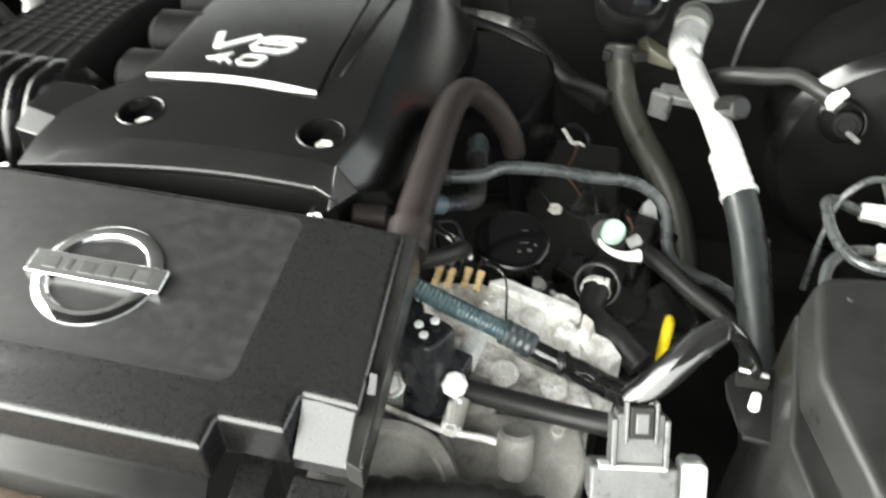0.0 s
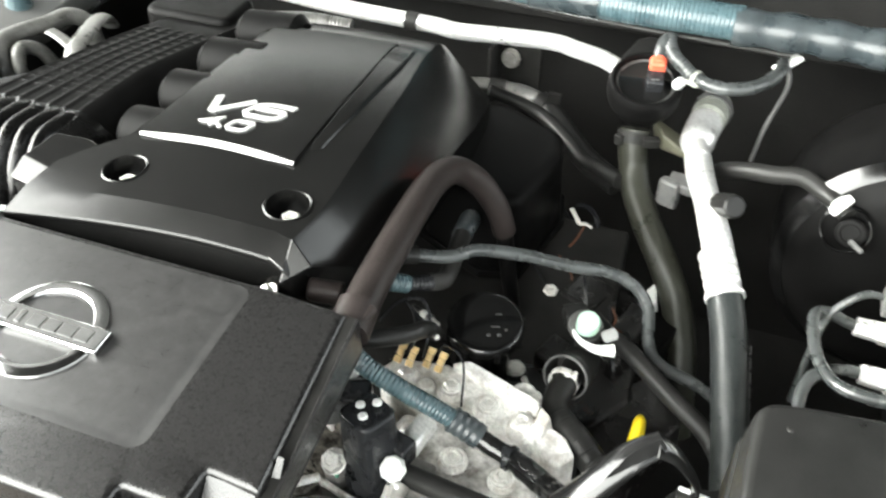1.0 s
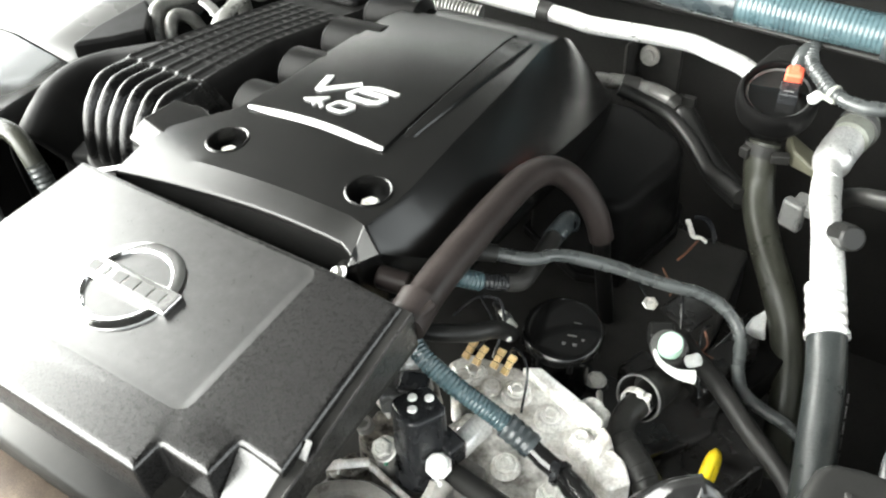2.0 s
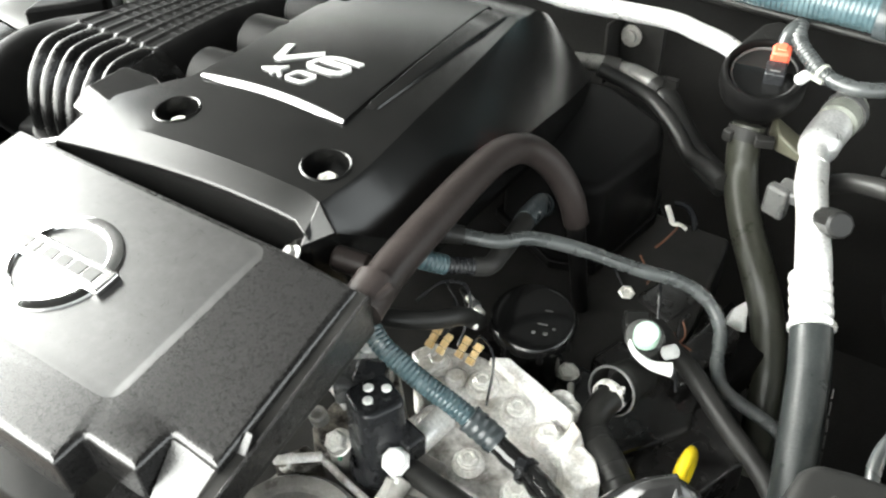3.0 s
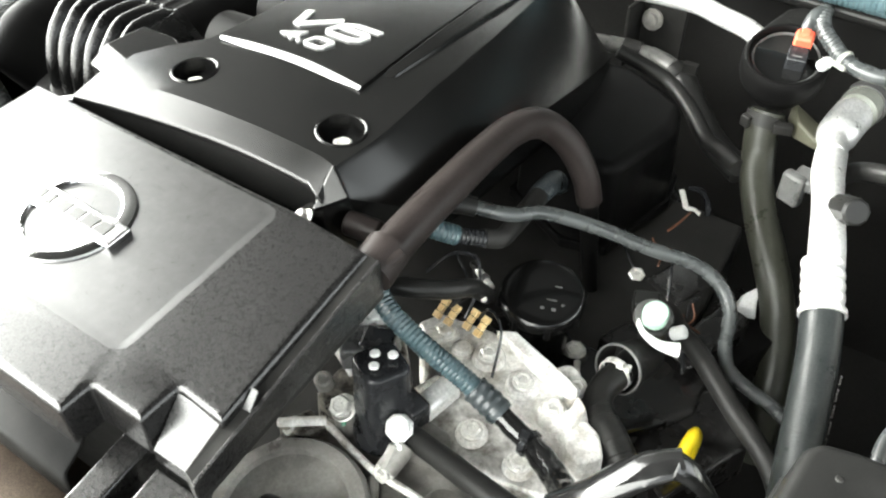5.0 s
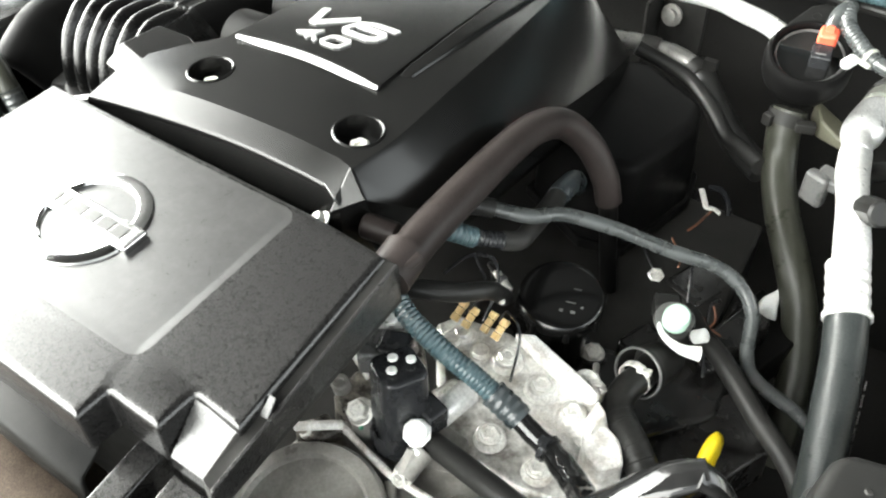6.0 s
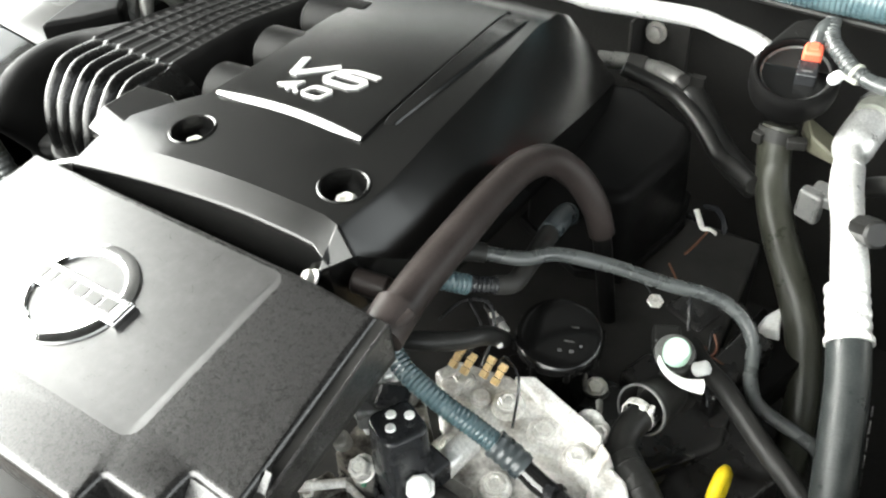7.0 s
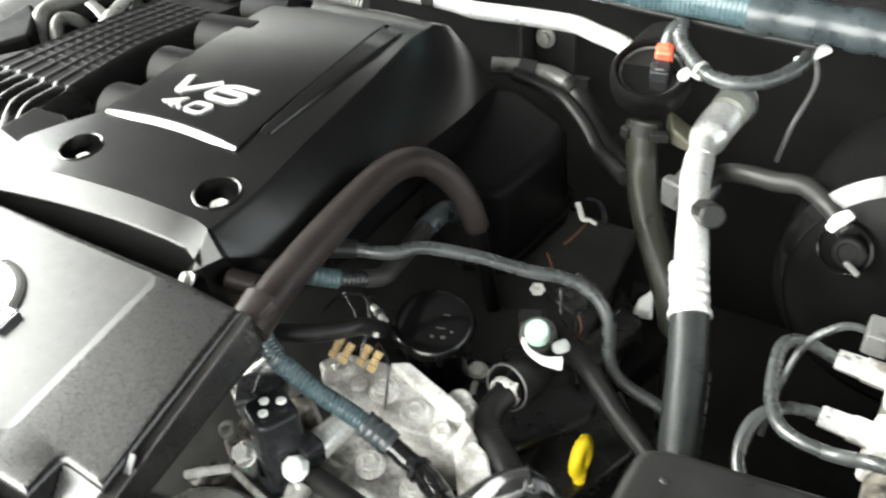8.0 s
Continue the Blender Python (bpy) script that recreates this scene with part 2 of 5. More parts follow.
def tube(points, radius, seg=16, step=0.006, shape=None, flat=1.0, bm=None, cap=True):
    """A hose along a smooth line. radius: metres, or a function of the way along (metres, share). shape(share, angle): a factor on the radius.
    flat: the height of the section as a share of its width."""
    line = even(spline(points), step)
    bm = bm or bmesh.new()
    total = sum((b - a).length for a, b in zip(line, line[1:]))
    rings, gone = [], 0.0
    side = None
    for i, p in enumerate(line):
        ahead = (line[min(i + 1, len(line) - 1)] - line[max(i - 1, 0)]).normalized()
        if side is None:
            side = ahead.cross(Vector((0, 0, 1)))
            side = side if side.length > 0.1 else Vector((1, 0, 0))
        side = (side - side.dot(ahead) * ahead).normalized()
        up = side.cross(ahead).normalized()
        if i:
            gone += (line[i] - line[i - 1]).length
        r = radius(gone, gone / total) if callable(radius) else radius
        ring = []
        for k in range(seg):
            a = 2 * math.pi * k / seg
            f = shape(gone / total, a) if shape else 1.0
            ring.append(bm.verts.new(p + side * (r * f * math.cos(a)) + up * (r * f * flat * math.sin(a))))
        rings.append(ring)
    for a, b in zip(rings, rings[1:]):
        for k in range(seg):
            bm.faces.new((a[k], a[(k + 1) % seg], b[(k + 1) % seg], b[k]))
    if cap:
        bm.faces.new(rings[0][::-1])
        bm.faces.new(rings[-1])
    return bm


def corrugated(points, radius, pitch=0.0036, depth=0.0010, seg=18):
    """A split conduit with rings along it."""
    return tube(points, lambda d, s: radius + depth * (0.5 + 0.5 * math.cos(2 * math.pi * d / pitch)) ** 0.6 - depth, seg, pitch / 4)


def prism(outline, z0, z1, taper=0.0, bm=None):
    """A block over an outline of (x, y) points, from z0 up to z1 (numbers, or a function of x and y); taper: metres by which the top shrinks."""
    bm = bm or bmesh.new()
    cx, cy = sum(p[0] for p in outline) / len(outline), sum(p[1] for p in outline) / len(outline)
    high = z1 if callable(z1) else (lambda x, y: z1)
    low = [bm.verts.new((x, y, z0)) for x, y in outline]
    top = []
    for x, y in outline:
        d = Vector((x - cx, y - cy))
        d = d * (1 - taper / max(d.length, 1e-6))
        top.append(bm.verts.new((cx + d.x, cy + d.y, high(cx + d.x, cy + d.y))))
    bm.faces.new(low[::-1])
    bm.faces.new(top)
    for k in range(len(outline)):
        k2 = (k + 1) % len(outline)
        bm.faces.new((low[k], low[k2], top[k2], top[k]))
    return bm


def round_outline(x0, y0, x1, y1, r, n=5):
    out = []
    for cx, cy, a in ((x1 - r, y1 - r, 0), (x0 + r, y1 - r, 90), (x0 + r, y0 + r, 180), (x1 - r, y0 + r, 270)):
        out += [(cx + r * math.cos(radians(a + 90 * k / n)), cy + r * math.sin(radians(a + 90 * k / n))) for k in range(n + 1)]
    return out


def loft(rows, bm=None, close_ends=True):
    """A skin over rows of points, each row with as many points."""
    bm = bm or bmesh.new()
    v = [[bm.verts.new(p) for p in row] for row in rows]
    for a, b in zip(v, v[1:]):
        for k in range(len(a) - 1):
            bm.faces.new((a[k], a[k + 1], b[k + 1], b[k]))
    if close_ends:
        bm.faces.new(v[0][::-1])
        bm.faces.new(v[-1])
        bm.faces.new([r[0] for r in v])
        bm.faces.new([r[-1] for r in v][::-1])
    return bm


def hex_bolt(at, direction, r=0.0065, h=0.006, flange=1.45, group="engine bolts", label="zinc-plated flanged hex bolt on the engine", name="hex_bolt"):
    """A flanged hex bolt head with a dished top."""
    bm = lathe([(0, 0), (r * flange, 0), (r * flange, 0.0012), (r * 1.02, 0.0022), (0, 0.0022)], at, direction, 24)
    add_lathe(bm, [(0, 0.002), (r, 0.002), (r, h - 0.001), (r * 0.86, h), (r * 0.6, h), (r * 0.5, h - 0.0012), (0, h - 0.0012)],
              Matrix.Translation(at) @ axes_to(direction), 6)
    return single(part(name, bm, ZINC, smooth=25), label, "bolt", group)


def cut(ob, cutters):
    """Takes the shapes of the cutter meshes out of a mesh object."""
    for c in cutters:
        mod = ob.modifiers.new("cut", "BOOLEAN")
        mod.operation, mod.object, mod.solver = "DIFFERENCE", c, "EXACT"
    done = bpy.data.meshes.new_from_object(ob.evaluated_get(bpy.context.evaluated_depsgraph_get()))
    ob.modifiers.clear()
    ob.data = done
    for c in cutters:
        bpy.data.objects.remove(c)
    return ob

# ---- the engine bay: ground, panels, raised bonnet ----
bm = bmesh.new()
add_box(bm, (0, 0, -0.02), (60, 60, 0.04))
single(part("ground", bm, GROUND), "grey asphalt under the car", "ground", kind="structure")

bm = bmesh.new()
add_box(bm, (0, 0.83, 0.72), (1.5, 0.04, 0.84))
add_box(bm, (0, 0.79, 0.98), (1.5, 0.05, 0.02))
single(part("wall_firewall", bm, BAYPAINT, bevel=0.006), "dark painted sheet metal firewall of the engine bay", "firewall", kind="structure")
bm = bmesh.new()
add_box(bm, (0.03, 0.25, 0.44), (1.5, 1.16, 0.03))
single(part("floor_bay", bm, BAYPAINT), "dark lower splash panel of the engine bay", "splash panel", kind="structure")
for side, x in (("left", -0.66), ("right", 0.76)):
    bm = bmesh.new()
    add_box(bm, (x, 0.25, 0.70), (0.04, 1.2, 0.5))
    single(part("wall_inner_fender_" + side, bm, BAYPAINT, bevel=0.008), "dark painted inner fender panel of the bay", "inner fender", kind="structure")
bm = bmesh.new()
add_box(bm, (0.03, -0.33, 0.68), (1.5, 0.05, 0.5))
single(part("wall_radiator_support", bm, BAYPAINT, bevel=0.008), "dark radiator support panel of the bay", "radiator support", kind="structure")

# cowl: the painted edge behind the engine
bm = loft([[(-0.62, 0.70, 1.05), (-0.62, 0.72, 1.075), (-0.62, 0.78, 1.085), (-0.62, 0.86, 1.09)],
           [(0.02, 0.735, 1.05), (0.02, 0.75, 1.07), (0.02, 0.79, 1.08), (0.02, 0.86, 1.09)]], close_ends=False)
cowl = part("trim_cowl_edge", bm, PAINT)
cowl.modifiers.new("thick", "SOLIDIFY").thickness = 0.006
single(cowl, "pale painted cowl edge behind the engine", "cowl", kind="structure")

# unseen roof and rear wall added to block sky light; front and sides open
bm = bmesh.new()
add_box(bm, (0.5, 1.35, 2.66), (3.8, 5.1, 0.10))
single(part("ceiling", bm, HOODPAINT), "plain unseen ceiling added over the car to block the sky", "ceiling", kind="structure")

bm = bmesh.new()
add_box(bm, (0.5, 3.95, 1.305), (3.8, 0.10, 2.61))
single(part("wall_rear", bm, HOODPAINT), "plain unseen wall added behind the car", "wall", kind="structure")

# unseen raised bonnet, widened left, that shades the bay from above and behind
bm = loft([[(-0.98, 0.90, 1.13), (-0.3, 0.92, 1.15), (0.36, 0.92, 1.15), (0.82, 0.90, 1.13)],
           [(-0.98, 0.62, 1.60), (-0.3, 0.65, 1.63), (0.36, 0.65, 1.63), (0.82, 0.62, 1.60)],
           [(-0.86, 0.30, 2.08), (-0.3, 0.33, 2.12), (0.36, 0.33, 2.12), (0.76, 0.30, 2.08)]], close_ends=False)
hood = part("ceiling_bonnet", bm, HOODPAINT)
# pale strip added below the lining to reflect sheen into the covers
bm = loft([[(-0.72, 0.870, 1.135), (-0.3, 0.888, 1.155), (0.10, 0.888, 1.155), (0.25, 0.888, 1.154)],
           [(-0.72, 0.782, 1.285), (-0.3, 0.803, 1.305), (0.10, 0.803, 1.305), (0.25, 0.803, 1.304)]], close_ends=False)
rim = part("bonnet_reflector", bm, RIMREFLECT, hood, "unseen pale strip added below the lining to reflect sheen")
rim.modifiers.new("thick", "SOLIDIFY").thickness = 0.006
hood.modifiers.new("thick", "SOLIDIFY").thickness = 0.03
single(hood, "dull dark lining under the raised bonnet", "bonnet", kind="structure")

# pale fender with its panel gap, and the black seal along it
fender = thing("fender", "glossy grey painted car fender with a dark panel gap", "fender", kind="structure")
def fender_sheet(y0, y1):
    lip = -0.446 if y1 < 0.3 else -0.458
    return loft([[(lip, y, 0.955), (lip - 0.008, y, 0.985), (-0.56, y, 1.003), (-0.72, y, 1.000), (-0.82, y, 0.93), (-0.88, y, 0.75)]
                 for y in (y0, (y0 + y1) / 2, y1)], close_ends=False)
for y0, y1 in ((-0.5, 0.2865), (0.2915, 1.0)):
    ob = part("panel", fender_sheet(y0, y1), FENDERPAINT, fender)
    ob.modifiers.new("thick", "SOLIDIFY").thickness = 0.004

# ---- front engine cover: dusty plate with the round badge ----
def plate_top(x, y):
    return 1.074 + 0.05 * (y + 0.02)


plate = thing("front_engine_cover", "dusty black plastic front engine cover with a chrome badge", "engine cover")
PLATE_EDGE = [(-0.150, 0.089), (-0.1538, -0.0500), (-0.154, -0.0605), (-0.163, -0.0625), (-0.163, -0.083), (-0.121, -0.083), (-0.120, -0.1045), (0.120, -0.1045), (0.121, -0.0835),
              (0.163, -0.0840), (0.1645, -0.0575), (0.2015, -0.0600), (0.1920, 0.084), (0.140, 0.088), (0.1195, 0.0885), (0.112, 0.0885)]


def inset(loop, d):
    """A closed outline moved inwards by d, with mitred corners."""
    out = []
    for k, p in enumerate(loop):
        p, q, r = Vector(loop[k - 1]), Vector(p), Vector(loop[(k + 1) % len(loop)])
        n1, n2 = Vector((-(q - p).y, (q - p).x)).normalized(), Vector((-(r - q).y, (r - q).x)).normalized()
        n = (n1 + n2).normalized()
        out.append(q + n * (d / max(0.4, n.dot(n1))))
    return out


def rounded(loop, r, steps=4):
    """A closed outline whose corners are rounded off."""
    out = []
    for k, q in enumerate(loop):
        p, q, n = Vector(loop[k - 1]), Vector(q), Vector(loop[(k + 1) % len(loop)])
        a, b = q + (p - q).normalized() * r, q + (n - q).normalized() * r
        for i in range(steps + 1):
            t = i / steps
            out.append(a * (1 - t) ** 2 + q * (2 * t * (1 - t)) + b * t ** 2)
    return out


EDGE = 0.0055


def swell(t):
    t = min(1.0, max(0.0, t))
    return 3 * t * t - 2 * t ** 3


def plate_skin(x, y):
    """The plate's face: a margin along the front and the near side stands a little proud of the field."""
    return plate_top(x, y) + 0.0030 + 0.0003 * max(swell((x - 0.112) / 0.0075), swell((-0.0525 - y) / 0.0075))


outline = rounded(PLATE_EDGE, 0.0025)
bm = bmesh.new()
loops = [[bm.verts.new((p.x, p.y, 1.040)) for p in outline]]
for a in (0, 18, 36, 54, 72, 90):
    loops.append([bm.verts.new((p.x, p.y, plate_skin(p.x, p.y) - EDGE * (1 - math.sin(radians(a))))) for p in inset(outline, EDGE * (1 - math.cos(radians(a))))])
for a, b in zip(loops, loops[1:]):
    for k in range(len(a)):
        bm.faces.new((a[k], a[(k + 1) % len(a)], b[(k + 1) % len(a)], b[k]))
field_rows = []
for k in range(10):
    d = 0.0075 * k / 9
    field_rows.append([(x, y, plate_skin(x, y)) for x, y in round_outline(-0.1465 + 0.3 * d, -0.060 + d, 0.1195 - d, 0.0825 - 0.3 * d, 0.012 - 0.4 * d, 6)])
field = [[bm.verts.new(p) for p in field_rows[0]]]
for k in range(len(field[0])):
    bm.edges.new((field[0][k - 1], field[0][k]))
borders = [e for e in bm.edges if all(v in loops[-1] for v in e.verts)] + [e for e in bm.edges if all(v in field[0] for v in e.verts)]
bmesh.ops.triangle_fill(bm, edges=borders, use_beauty=True)
part("top_plate", bm, PLATE, plate, smooth=50)
bm = bmesh.new()
rings = [[bm.verts.new(p) for p in row] for row in field_rows]
for a, b in zip(rings, rings[1:]):
    for k in range(len(a)):
        bm.faces.new((a[k], a[(k + 1) % len(a)], b[(k + 1) % len(a)], b[k]))
bm.faces.new(rings[-1])
part("sunken_field", bm, FIELD, plate, "smoother sheen on the sunken middle field", smooth=50)
# outer flange with its fine ridge, and the skirt below it
bm = prism([(0.1975, -0.060), (0.2010, -0.090), (0.2125, -0.094), (0.2015, 0.084), (0.1885, 0.084)], 1.045, lambda x, y: plate_top(x, y) + 0.0004 - 0.10 * max(0.0, -0.03 - y))
part("side_flange", bm, DARK, plate, bevel=0.0012)
bm = prism([(0.2100, -0.092), (0.2125, -0.092), (0.2018, 0.082), (0.1993, 0.082)], 1.050, lambda x, y: plate_top(x, y) + 0.0022 - 0.10 * max(0.0, -0.03 - y))
part("ridge", bm, PLATE, plate, bevel=0.0006)
bm = prism([(0.2000, -0.045), (0.2065, -0.044), (0.2055, -0.034), (0.2005, -0.034)], 1.056, lambda x, y: plate_top(x, y) + (0.0040 if y > -0.04 else -0.004))
part("clip_tab", bm, PLATE, plate, bevel=0.0008)
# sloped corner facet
bm = bmesh.new()
FACET = ((-0.0580, 1.0715), (-0.0640, 1.0655), (-0.0720, 1.0575), (-0.0840, 1.0465), (-0.0850, 1.0380), (-0.0580, 1.0380))
sides = [[bm.verts.new((x, y, z)) for y, z in FACET] for x in (0.1650, 0.1985)]
bm.faces.new(sides[0])
bm.faces.new(sides[1][::-1])
for k in range(len(FACET)):
    bm.faces.new((sides[0][k], sides[1][k], sides[1][(k + 1) % 6], sides[0][(k + 1) % 6]))
part("corner_facet", bm, PLATE, plate, "bright glancing corner facet", smooth=12)
# ribs that run down from the notches
for s in (1, -1):
    bm = prism([(s * 0.128, -0.150), (s * 0.149, -0.150), (s * 0.149, -0.074), (s * 0.128, -0.074)], 0.97, lambda x, y: 1.030 + 0.16 * (y + 0.075))
    part("rib", bm, PLATE, plate, bevel=0.0025, segments=3)
bm = prism([(0.162, -0.150), (0.200, -0.150), (0.199, -0.085), (0.164, -0.085)], 0.96, lambda x, y: 1.030 + 0.25 * (y + 0.09))
part("rib", bm, PLATE, plate, bevel=0.0025, segments=3)
# front wall with its ledge, and the brown apron below
bm = loft([[(x, -0.0985, 1.052) for x in (-0.115, 0, 0.115)], [(x, -0.1000, 1.034) for x in (-0.115, 0, 0.115)], [(x, -0.1030, 1.0305) for x in (-0.115, 0, 0.115)],
           [(x, -0.118, 1.026) for x in (-0.118, 0, 0.118)], [(x, -0.1205, 1.0225) for x in (-0.119, 0, 0.119)], [(x, -0.1215, 1.003) for x in (-0.120, 0, 0.120)]], close_ends=False)
wall = part("front_wall", bm, DARK, plate, smooth=60)
wall.modifiers.new("thick", "SOLIDIFY").thickness = 0.004
bm = loft([[(x, -0.100, 1.000) for x in (-0.2, 0, 0.2)], [(x, -0.150, 0.995) for x in (-0.2, 0, 0.2)], [(x, -0.200, 0.985) for x in (-0.2, 0, 0.2)], [(x, -0.22, 0.93) for x in (-0.2, 0, 0.2)]], close_ends=False)
apron = part("apron", bm, APRON, plate, "mottled brown lower apron")
apron.modifiers.new("thick", "SOLIDIFY").thickness = 0.004
bm = prism([(-0.15, 0.085), (-0.15, -0.07), (0.17, -0.07), (0.17, 0.085)], 1.02, 1.046)
part("underside", bm, DARK, plate)

# badge: ring, bar and plain blocks on the bar
BADGE = Matrix.Translation((0.0, 0.003, plate_top(0, 0.003) - 0.0004)) @ Matrix.Rotation(math.atan(0.05), 4, "X")
badge = thing("badge", "round chrome badge with a horizontal bar on the engine cover", "badge")
badge.matrix_basis = BADGE
bm = lathe([(0.0325, 0.0), (0.0325, 0.005), (0.0340, 0.0066), (0.0390, 0.0070), (0.0430, 0.0052), (0.0445, 0.0)], (0, 0, 0), seg=64)
part("ring", bm, CHROME, badge)
bm = lathe([(0, 0.0), (0.033, 0.0), (0.033, 0.0012), (0, 0.0012)], (0, 0, 0), seg=64)
part("backing", bm, GLOSSY, badge)
bm = bmesh.new()
add_box(bm, (0, 0, 0.0045), (0.098, 0.0205, 0.009))
bar = part("bar", bm, CHROME, badge, bevel=0.0018)
for k, w in enumerate((0.011, 0.004, 0.011, 0.011, 0.012, 0.011)):
    bm = bmesh.new()
    add_box(bm, (-0.0325 + 0.0132 * k, 0, 0.0090), (w, 0.0105, 0.0014))
    part("block", bm, BADGEBACK, bar, bevel=0.0004)

# ---- rear engine cover ----
def crown(x, y):
    return 1.0925 + 0.035 * x - 0.30 * x * x - 0.055 * max(0.0, y - 0.25)


def bow(x, tip=1.0):
    """How far the front edge swings forward towards the left end, and at the right tip."""
    return -0.016 * max(0.0, (0.06 - x) / 0.18) ** 1.5 - 0.010 * tip * max(0.0, (x - 0.106) / 0.025) ** 2


def cover_row(y, lift, left, right, right_low, low_z, edge_drop=0.004, bend=0.0, tip=1.0):
    """One cross-section: left skirt, crowned top, right crease, sloping right side."""
    at = lambda x: y + bend * bow(x, tip)
    pts = [(left - 0.006, at(left), low_z), (left - 0.005, at(left), crown(left, y) + lift - 0.020), (left - 0.002, at(left), crown(left, y) + lift - 0.005)]
    for k in range(17):
        x = left + (right - left) * k / 16
        pts.append((x, at(x), crown(x, y) + lift))
    pts += [(right + 0.004, at(right), crown(right, y) + lift - edge_drop), (right_low[0], at(right), right_low[1]), (right_low[0] + 0.003, at(right), low_z)]
    return pts


cover = thing("rear_engine_cover", "large satin black plastic engine cover with raised lettering", "engine cover")
rows = [cover_row(0.1085, -0.036, -0.121, 0.130, (0.134, 1.028), 1.02, bend=1, tip=-0.3),
        *[cover_row(0.1128 + 0.0045 * (1 - math.sin(radians(a))), -0.0112 + 0.0045 * math.cos(radians(a)), -0.121, 0.130, (0.134, 1.054 + 0.008 * math.cos(radians(a))), 1.02,
                    bend=1, tip=0.3 + 0.7 * (180 - a) / 150) for a in range(160, 29, -10)],
        cover_row(0.1340, 0.0, -0.118, 0.126, (0.137, 1.068), 1.02, bend=0.6),
        cover_row(0.160, 0.0, -0.116, 0.130, (0.161, 1.050), 1.01),
        cover_row(0.185, 0.0, -0.098, 0.131, (0.165, 1.046), 1.01),
        cover_row(0.210, 0.0, -0.076, 0.130, (0.166, 1.042), 1.0),
        cover_row(0.250, 0.0, -0.070, 0.128, (0.167, 1.035), 1.0),
        cover_row(0.350, 0.0, -0.070, 0.122, (0.167, 1.022), 0.99),
        cover_row(0.440, -0.002, -0.070, 0.112, (0.166, 1.005), 0.97),
        cover_row(0.490, -0.012, -0.068, 0.108, (0.164, 0.998), 0.95),
        cover_row(0.530, -0.035, -0.065, 0.100, (0.155, 0.985), 0.93),
        cover_row(0.545, -0.075, -0.060, 0.095, (0.145, 0.970), 0.92)]
shell = part("shell", loft(rows), COVER, cover, bevel=0.0030, segments=3)
HOLES = ((0.104, 0.165), (-0.048, 0.165))
cutters = []
for x, y in HOLES:
    cutters.append(part("cutter", rod((x, y, crown(x, y) - 0.017), (x, y, 1.14), 0.0172, 0.0180, 40), COVER))
shell.modifiers.clear()
cut(shell, cutters)
for p in shell.data.polygons:
    p.use_smooth = True
shell.data.set_sharp_from_angle(angle=radians(18))
for x, y in HOLES:
    bm = lathe([(0.0180, 0.0), (0.0196, 0.0), (0.0196, 0.0012), (0.0186, 0.0020), (0.0174, 0.0012), (0.0172, -0.010)], (x, y, crown(x, y) - 0.0007), (0.6 * x - 0.035, 0, 1), 40)
    part("hole_rim", bm, COVER, shell)
    bm = lathe([(0, 0.004), (0.0080, 0.004), (0.0112, 0.003), (0.0112, 0), (0, 0)], (x + 0.003, y - 0.004, crown(x, y) - 0.0172), seg=24)
    add_lathe(bm, [(0.0078, 0.003), (0.0078, 0.0095), (0.0064, 0.0105), (0.0040, 0.0105), (0.0034, 0.0080), (0, 0.0080)], Matrix.Translation((x + 0.003, y - 0.004, crown(x, y) - 0.0172)), 6)
    single(part("cover_bolt", bm, ZINC), "zinc-plated bolt deep in a cover hole", "bolt", "cover bolts")

# raised lettered panel with a bright front edge, and the sloped strip beside it
front = [(-0.066 + 0.150 * k / 14, 0.2125 + 0.006 * math.sin(math.pi * k / 14)) for k in range(15)]
rows = []
for share, lift in ((0.0, -0.004), (0.0, 0.0012), (0.012, 0.0030), (0.25, 0.0030), (0.55, 0.0030), (0.85, 0.0025), (0.95, 0.000), (1.0, -0.010)):
    row = []
    for x, y0 in front:
        y = y0 + (0.462 - y0) * share
        xs = x * (1 - 0.08 * share)
        row.append((xs, y, crown(xs, y) + lift))
    rows.append([(row[0][0], row[0][1], row[0][2] - 0.012), *row, (row[-1][0], row[-1][1], row[-1][2] - 0.012)])
panel = part("lettered_panel", loft(rows), COVER, cover, bevel=0.0012)
rows = []
for y, w, lift in ((0.232, 0.006, -0.002), (0.245, 0.010, 0.0035), (0.32, 0.015, 0.0045), (0.40, 0.021, 0.004), (0.44, 0.022, 0.0015), (0.462, 0.020, -0.012)):
    x0 = 0.0865 - 0.036 * (y - 0.212)
    rows.append([(x0, y, crown(x0, y) - 0.008), (x0 + 0.001, y, crown(x0, y) + lift), (x0 + w, y, crown(x0 + w, y) + lift - 0.0015), (x0 + w + 0.006, y, crown(x0 + w + 0.006, y) - 0.008)])
part("side_strip", loft(rows), COVER, cover, bevel=0.0012)
bm = loft([[(x, y - 0.0010, crown(x, y) + 0.0010) for x, y in front], [(x, y - 0.0014, crown(x, y) + 0.0018) for x, y in front],
           [(x, y - 0.0006, crown(x, y) + 0.0030) for x, y in front], [(x, y + 0.0008, crown(x, y) + 0.0034) for x, y in front],
           [(x, y + 0.0016, crown(x, y) + 0.0030) for x, y in front]])
part("bright_edge", bm, LETTER, panel, "bright silver front edge of the panel")

